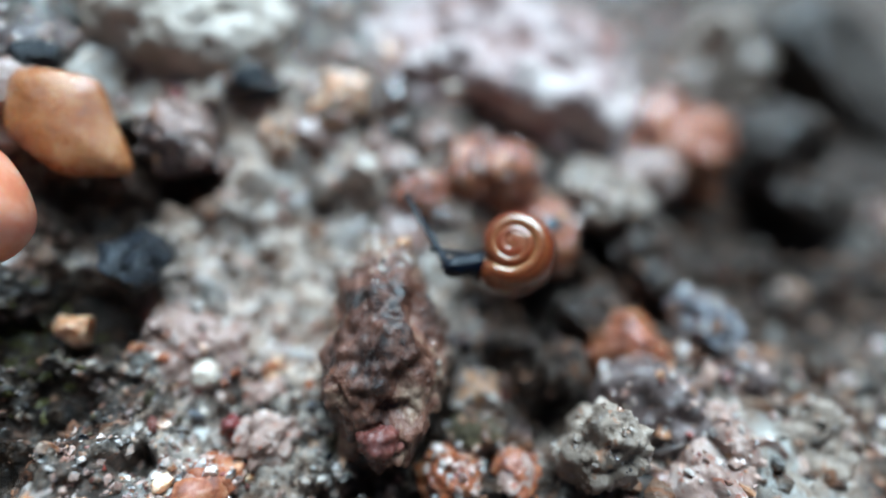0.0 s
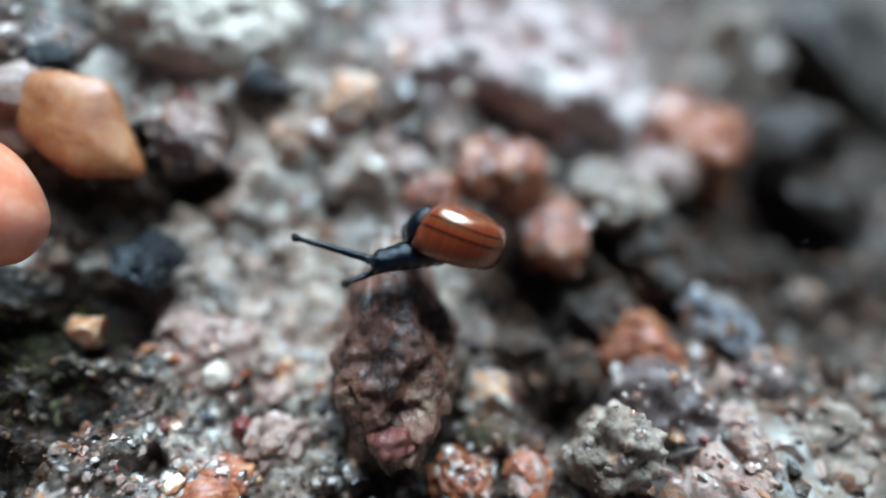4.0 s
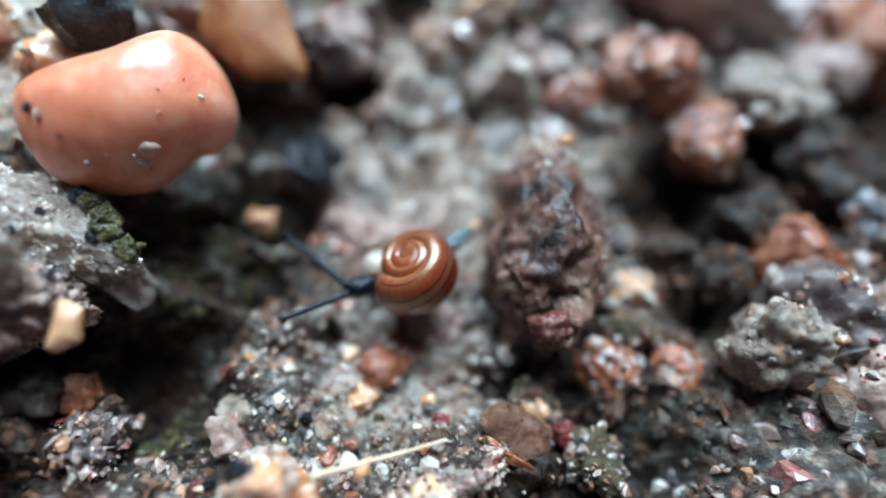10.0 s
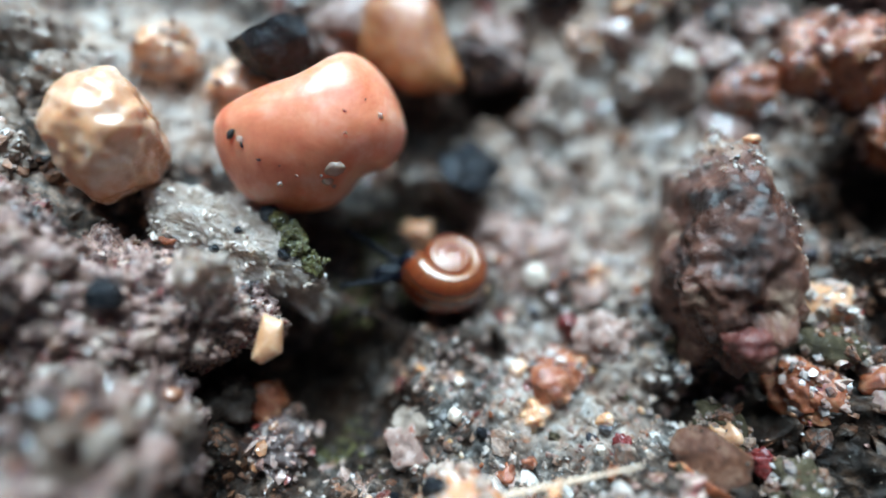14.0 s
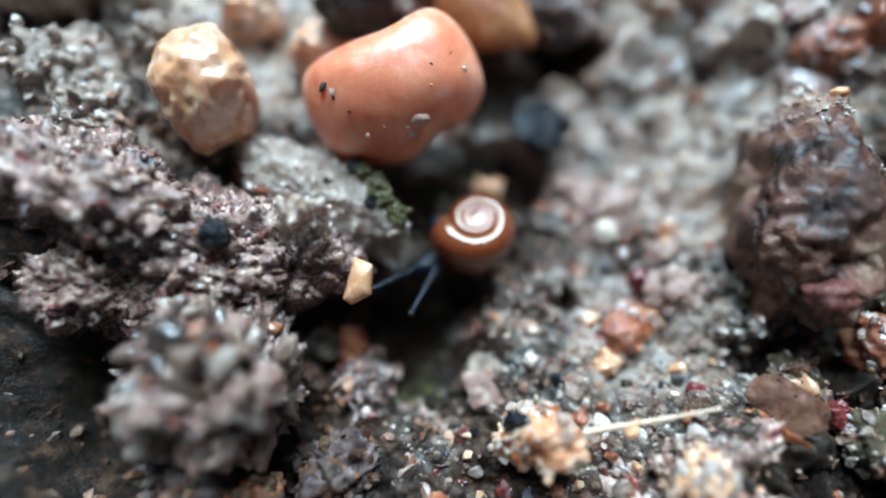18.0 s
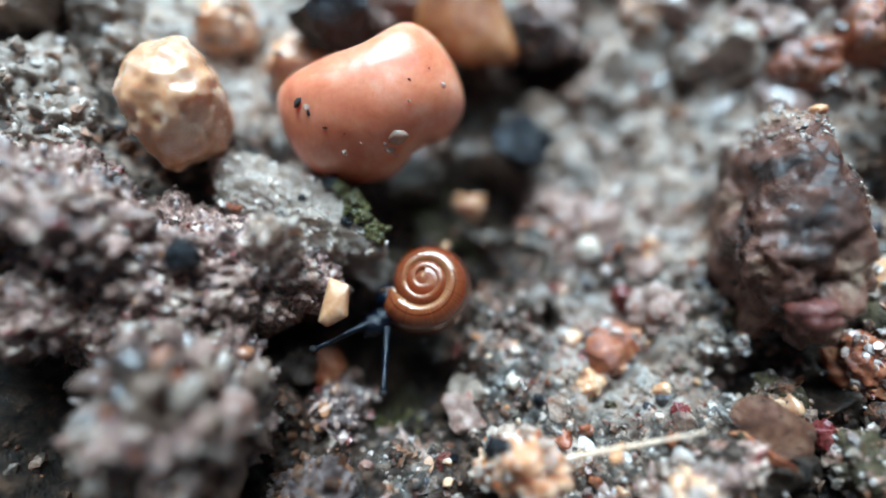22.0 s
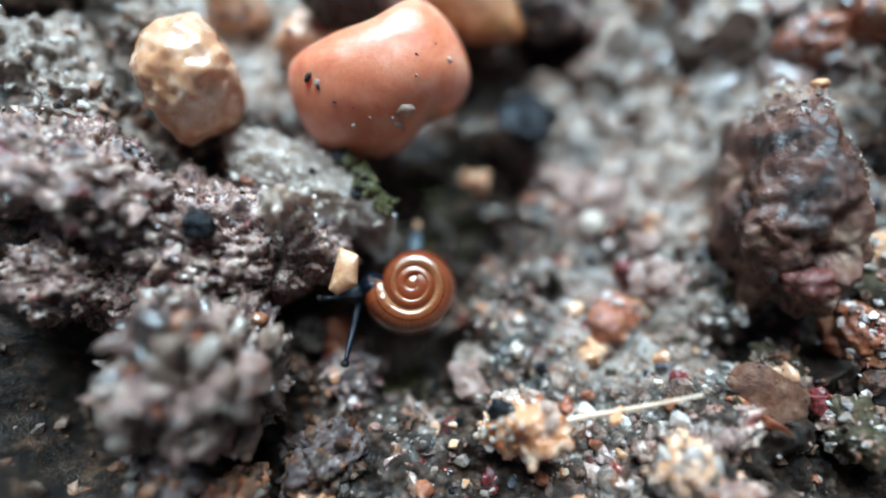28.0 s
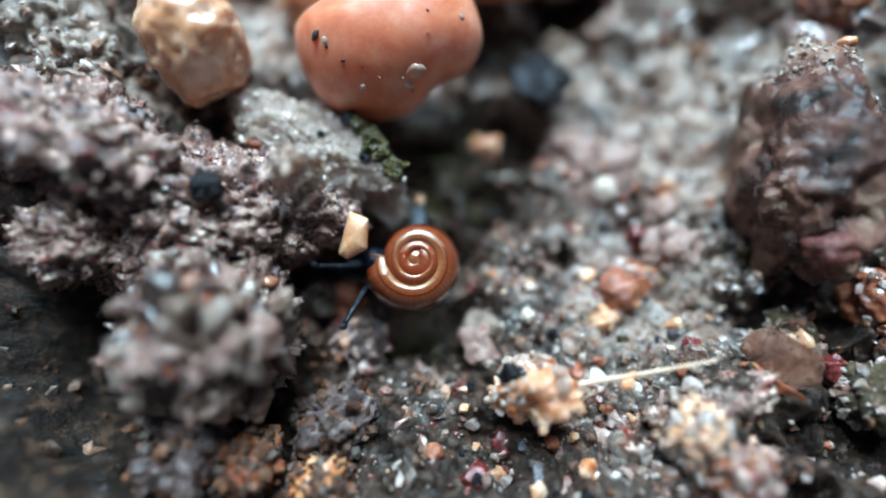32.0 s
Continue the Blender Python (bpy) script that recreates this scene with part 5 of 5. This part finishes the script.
# <motion>
# seconds; then, in millimetres: shell, head, tail tip, two tentacle tips; then the shell's axis and its mouth's direction
SNAIL = [
    (0, 12.83, 4.52, 7.50, 10.17, 3.40, 7.08, 16.32, 7.81, 6.94, 8.04, 6.95, 7.41, 9.23, 4.15, 7.27, -0.44, -0.37, 0.82, -0.79, -0.27, -0.55),
    (1, 12.83, 5.08, 6.37, 10.08, 4.73, 6.60, 15.78, 7.97, 5.78, 6.71, 6.69, 6.93, 8.98, 4.56, 6.79, -0.07, 0.21, 0.97, -0.99, -0.12, -0.05),
    (2, 12.08, 5.71, 5.58, 9.60, 5.14, 7.10, 14.74, 7.68, 4.95, 5.28, 5.58, 7.43, 8.45, 4.93, 7.29, 0.55, 0.55, 0.63, -0.72, 0.08, 0.56),
    (3, 11.52, 6.03, 6.34, 8.60, 3.89, 7.92, 13.47, 5.69, 5.71, 5.33, 2.70, 8.25, 8.56, 1.65, 8.11, 0.60, 0.50, 0.62, -0.70, -0.08, 0.74),
    (3.5, 10.36, 4.90, 7.85, 7.33, 3.00, 8.33, 12.36, 4.31, 7.24, 4.04, 3.97, 8.65, 5.94, 2.19, 8.51, 0.42, 0.60, 0.68, -0.84, 0.08, 0.45),
    (5.5, 8.00, 3.49, 9.11, 5.22, 0.71, 8.34, 9.83, 3.51, 8.25, 2.24, 0.57, 7.83, 5.00, -0.95, 6.52, -0.24, 0.64, 0.73, -0.97, -0.12, -0.21),
    (6, 7.07, 3.24, 9.01, 5.02, 0.04, 8.24, 9.12, 3.87, 8.14, 1.79, 0.61, 7.71, 3.94, -1.88, 6.38, -0.47, 0.63, 0.62, -0.88, -0.30, -0.36),
    (7, 5.95, 2.26, 8.21, 4.17, -0.56, 7.42, 9.31, 4.64, 7.32, 1.51, -0.78, 6.88, 3.40, -3.48, 5.52, -0.65, 0.52, 0.55, -0.76, -0.49, -0.43),
    (8, 4.89, 1.47, 7.12, 3.41, -1.08, 6.32, 8.82, 5.98, 6.22, 0.83, 0.04, 6.67, 1.48, -3.51, 5.38, -0.78, 0.40, 0.47, -0.61, -0.63, -0.48),
    (8.5, 3.96, -0.02, 6.82, 2.69, -2.04, 6.02, 7.52, 4.82, 5.92, 0.13, -1.84, 6.37, 1.33, -4.93, 6.22, -0.86, 0.33, 0.39, -0.50, -0.71, -0.50),
    (9, 3.47, -0.65, 5.35, 1.88, -2.53, 4.55, 6.99, 3.68, 4.45, -0.39, 0.60, 4.90, 0.27, -4.03, 4.75, -0.87, 0.08, 0.48, -0.37, -0.75, -0.55),
    (10, 2.08, -1.15, 3.16, -0.27, -2.13, 2.36, 5.05, 2.26, 2.26, -3.74, -0.06, 2.71, -2.90, -4.10, 2.56, -0.49, 0.04, 0.87, -0.81, -0.38, -0.44),
    (11, 0.29, -1.37, 1.65, -2.25, -1.61, 1.67, 4.07, -0.18, 0.75, -3.67, 2.41, 2.61, -5.86, -1.39, 2.53, -0.07, -0.00, 1.00, -0.99, -0.10, -0.07),
    (12, -1.41, -1.41, 1.70, -4.34, -0.74, 1.69, 1.50, -1.47, 0.80, -7.13, 1.44, 2.62, -6.95, -3.33, 2.60, 0.09, 0.28, 1.00, -0.99, 0.06, 0.09),
    (13, -3.06, -1.04, 1.75, -5.91, -1.19, 1.75, -0.66, -2.07, 0.85, -8.31, -0.22, 2.73, -7.99, -3.68, 2.68, 0.12, 0.36, 0.99, -0.99, 0.08, 0.12),
    (13.5, -3.55, -0.73, 1.76, -6.35, -1.13, 1.75, -1.28, -1.67, 0.86, -8.65, 0.13, 2.72, -8.18, -2.18, 2.64, 0.15, 0.28, 0.99, -0.99, 0.07, 0.15),
    (15.5, -4.52, -1.02, 2.09, -7.39, -2.57, 1.72, -2.90, 0.92, 0.89, -8.29, -1.15, 2.87, -7.13, -6.09, 2.32, 0.04, 0.14, 0.99, -1.00, 0.08, 0.05),
    (16, -4.77, -1.33, 2.10, -7.34, -2.52, 1.72, -3.22, 0.16, 0.90, -9.22, -3.67, 2.87, -6.81, -6.36, 2.32, 0.04, 0.12, 0.99, -0.97, 0.24, 0.08),
    (17, -5.41, -1.31, 2.14, -7.76, -3.49, 1.78, -4.26, 0.62, 0.93, -9.66, -4.84, 2.95, -6.35, -7.10, 2.39, 0.05, 0.05, 0.98, -1.00, 0.07, 0.06),
    (18, -5.94, -1.72, 2.17, -7.91, -4.09, 1.80, -4.91, 0.30, 0.97, -9.95, -6.23, 2.96, -7.62, -6.45, 2.41, 0.04, 0.06, 0.98, -1.00, -0.02, 0.03),
    (19, -6.24, -2.29, 2.20, -7.86, -4.65, 1.82, -5.40, 0.15, 1.00, -9.62, -6.42, 2.98, -6.51, -8.11, 2.43, -0.04, 0.01, 0.98, -0.98, -0.17, -0.07),
    (20, -6.45, -2.70, 2.27, -8.42, -4.90, 1.89, -5.69, -0.08, 1.07, -9.63, -7.06, 3.03, -7.80, -8.24, 2.49, -0.04, -0.08, 0.98, -0.98, -0.17, -0.08),
    (21, -6.71, -3.25, 2.32, -8.43, -5.26, 1.94, -6.17, -0.43, 1.13, -10.46, -7.02, 3.09, -8.22, -7.00, 2.54, -0.05, -0.15, 0.97, -0.96, -0.26, -0.10),
    (22, -6.78, -3.96, 2.39, -8.60, -6.09, 2.01, -6.22, -1.20, 1.20, -10.31, -7.73, 3.15, -7.20, -8.80, 2.61, -0.07, -0.21, 0.98, -0.93, -0.34, -0.14),
    (23, -6.91, -4.39, 2.40, -8.80, -6.17, 2.02, -6.33, -1.67, 1.21, -9.83, -7.13, 3.17, -7.52, -9.42, 2.62, -0.08, -0.21, 0.97, -0.93, -0.34, -0.15),
    (24, -7.13, -4.92, 2.42, -8.96, -6.34, 2.04, -6.93, -1.97, 1.22, -9.99, -7.01, 3.20, -7.62, -8.89, 2.65, -0.02, -0.22, 0.98, -0.96, -0.27, -0.08),
    (25, -7.22, -5.03, 2.42, -9.10, -6.56, 2.04, -7.33, -1.89, 1.23, -10.16, -7.05, 3.19, -9.31, -9.15, 2.64, 0.02, -0.25, 0.97, -0.98, -0.19, -0.03),
    (25.5, -7.13, -4.90, 2.44, -9.10, -6.20, 2.06, -7.36, -1.65, 1.24, -9.90, -7.03, 3.20, -8.35, -8.89, 2.66, 0.02, -0.25, 0.97, -0.98, -0.19, -0.03),
    (28, -7.34, -5.47, 2.46, -9.98, -6.15, 2.08, -7.80, -1.79, 1.26, -10.73, -7.00, 3.23, -8.96, -9.38, 2.68, 0.10, -0.27, 0.96, -0.99, -0.08, 0.08),
    (29, -7.31, -5.66, 2.46, -9.94, -6.44, 2.09, -7.68, -2.06, 1.27, -10.71, -7.23, 3.23, -8.53, -9.25, 2.68, 0.10, -0.27, 0.96, -0.99, -0.08, 0.08),
    (30, -7.42, -5.78, 2.47, -10.06, -6.60, 2.09, -7.89, -2.11, 1.28, -11.12, -7.28, 3.23, -9.21, -9.72, 2.69, 0.10, -0.29, 0.95, -0.99, -0.08, 0.08),
    (31, -7.53, -5.88, 2.48, -9.98, -6.82, 2.09, -7.97, -2.34, 1.29, -10.94, -7.19, 3.22, -8.93, -9.55, 2.68, 0.11, -0.28, 0.95, -0.99, -0.08, 0.09),
    (32, -7.56, -5.99, 2.49, -10.23, -6.78, 2.10, -8.01, -2.35, 1.30, -11.33, -7.19, 3.23, -9.51, -9.40, 2.69, 0.11, -0.27, 0.96, -0.99, -0.08, 0.09),
    ]


def aimed(tip, back):
    """The pose of a rod whose tip is at tip and whose body runs back towards back."""
    x = (Vector(tip) - Vector(back)).normalized()
    y = Vector((0, 0, 1)).cross(x).normalized()
    m = Matrix((x, y, x.cross(y))).transposed().to_4x4()
    m.translation = Vector(tip) * MM
    return m


def motions():
    keys = {ob: [] for ob in (snail, shell, neck, tail, feeler_a, feeler_b)}
    for row in SNAIL:
        t = row[0]
        s, h, e, a, b, z, m = (Vector(row[1 + 3 * i:4 + 3 * i]) for i in range(7))
        root = Matrix.Translation(s * MM)
        keys[snail].append((t, root))
        x = -m.normalized()
        z = z.normalized()
        spin = Matrix((x, z.cross(x), z)).transposed().to_4x4()
        keys[shell].append((t, spin))
        under = Vector((0, 0, -0.75))
        h, e, a, b = h - s, e - s, a - s, b - s
        keys[neck].append((t, aimed(h, under)))
        keys[tail].append((t, aimed(e, under)))
        for ob, tip, side in ((feeler_a, a, 1), (feeler_b, b, -1)):
            spare = max(0.0, 4.1 - (tip - h).length)
            back = h + (under - h).normalized() * min(spare, 2.8)
            keys[ob].append((t, aimed(tip, back)))
    for ob, rows in keys.items():
        walk(ob, rows)


# </motion>


# ---- loose sand over the soil ----
def scatter(count, x0, x1, y0, y1, lo, hi, power, seed, keep):
    rng = np.random.RandomState(seed)
    x, y = rng.uniform(x0, x1, count), rng.uniform(y0, y1, count)
    pick = rng.rand(count) < keep(x, y)
    x, y = x[pick], y[pick]
    sizes = lo + (hi - lo) * rng.rand(len(x)) ** power
    return np.stack([x, y, relief(x, y)], 1), sizes


def patch(x, y, size, seed):
    return 0.5 + 0.5 * fbm(np.stack([x / size, y / size, 0 * x], 1), 3, seed)


def gap(x, y):
    """The dark wet gap between the crusts, its shade deepened by few pale grains."""
    return np.minimum(1, np.exp(-(((x + 8.0) / 3.2) ** 2 + ((y + 5.0) / 4.0) ** 2)) + np.exp(-(((x + 13.0) / 6.0) ** 2 + ((y + 12.0) / 5.0) ** 2)))


def sand(name, label, material, seed, level, *area, smooth=True):
    clean = 0.0 if material in (DARKS, MOSS) else 1.0
    # pale grains keep out of the mud and the painted shade
    places, sizes = scatter(*area[:8], seed, lambda x, y: area[8](x, y) * (1 - clean * mud_and_shade(x, y)))
    return tagged(new(name, grain_mesh(name, places, sizes * 1.25, material, seed + 1, level, False, 0.95)), label, "sand", kind="stuff")


sand("fine_sand", "fine mixed grey and beige sand grains", GREYS, 201, 1, 15000, -13, 16, -15, 8, 0.04, 0.2, 1.6,
     lambda x, y: (0.2 + 1.0 * patch(x, y, 3.0, 7)) * (1 - 0.85 * gap(x, y)) * smoothstep(6, 3, y))
sand("coarse_sand", "coarse grey, tan and red sand grains", GREYS, 203, 2, 1500, -14, 18, -15, 9, 0.15, 0.6, 2.2,
     lambda x, y: (0.15 + 0.9 * patch(x, y, 4.0, 9)) * (1 - 0.8 * gap(x, y)))
sand("rosy_sand", "rosy beige sand grains on soil", ROSES, 205, 1, 5000, -4, 12, -6, 9, 0.06, 0.32, 2.0,
     lambda x, y: smoothstep(0.45, 0.7, patch(x, y, 4.5, 17)) + 0.6 * np.exp(-((x - 1) ** 2 + (y - 2.5) ** 2) / 9))
sand("dark_crumbs", "dark wet soil crumbs", DARKS, 207, 1, 4500, -14, 18, -15, 9, 0.06, 0.4, 2.2, lambda x, y: 0.25 + 0.6 * gap(x, y) + 0 * x)
sand("far_gravel", "rosy brown wet gravel far behind on soil", ROSES, 209, 2, 1500, -34, 46, 8, 42, 0.3, 1.4, 2.0, lambda x, y: 0.7 + 0 * x)
sand("pale_sand", "pale beige and grey sand behind the snail", PALES, 210, 1, 9000, -25, 18, -8, 15, 0.1, 0.45, 2.0, lambda x, y: smoothstep(0.3, 0.5, patch(x, y, 3.5, 27)) * dryness(x, y) * smoothstep(7, 4, y))
sand("side_gravel", "mixed rosy gravel beside the path on soil", ROSES, 211, 2, 1500, 13, 44, -18, 10, 0.2, 0.8, 2.2, lambda x, y: 0.45 * smoothstep(3.0, 0.0, y) + 0.15)
sand("side_crumbs", "dark crumbs and grit beside the crust", DARKS, 213, 1, 1200, -34, -10, -20, 12, 0.1, 0.6, 2.0, lambda x, y: 0.8 + 0 * x)
sand("wet_crumbs", "dark wet crumbs in the shade beside the stone", DARKS, 219, 2, 1500, 12, 40, -6, 12, 0.15, 0.8, 2.0, lambda x, y: 0.7 + 0 * x)
sand("rosy_crumbs", "rust red and rosy crumbs on dark soil", ROSES, 221, 2, 1100, -9, 11, -16, -9, 0.08, 0.42, 2.0, lambda x, y: smoothstep(0.35, 0.6, patch(x, y, 2.2, 37)))
sand("far_crumbs", "dark wet crumbs far behind on soil", DARKS, 215, 1, 700, -34, 46, 6, 42, 0.3, 1.2, 2.0, lambda x, y: 0.6 + 0 * x)
sand("algae", "wet olive green algae clumps", MOSS, 217, 1, 2400, -12, -4, -11, 4, 0.08, 0.4, 1.8,
     lambda x, y: np.exp(-((x + 7.3) ** 2 / 3 + (y - 0.8) ** 2 / 3)) + np.exp(-((x + 8.0) ** 2 / 0.9 + (y + 2.4) ** 2 / 0.9)) + 0.7 * np.exp(-((x + 7.4) ** 2 / 1.5 + (y + 8.6) ** 2 / 1.0)))

motions()
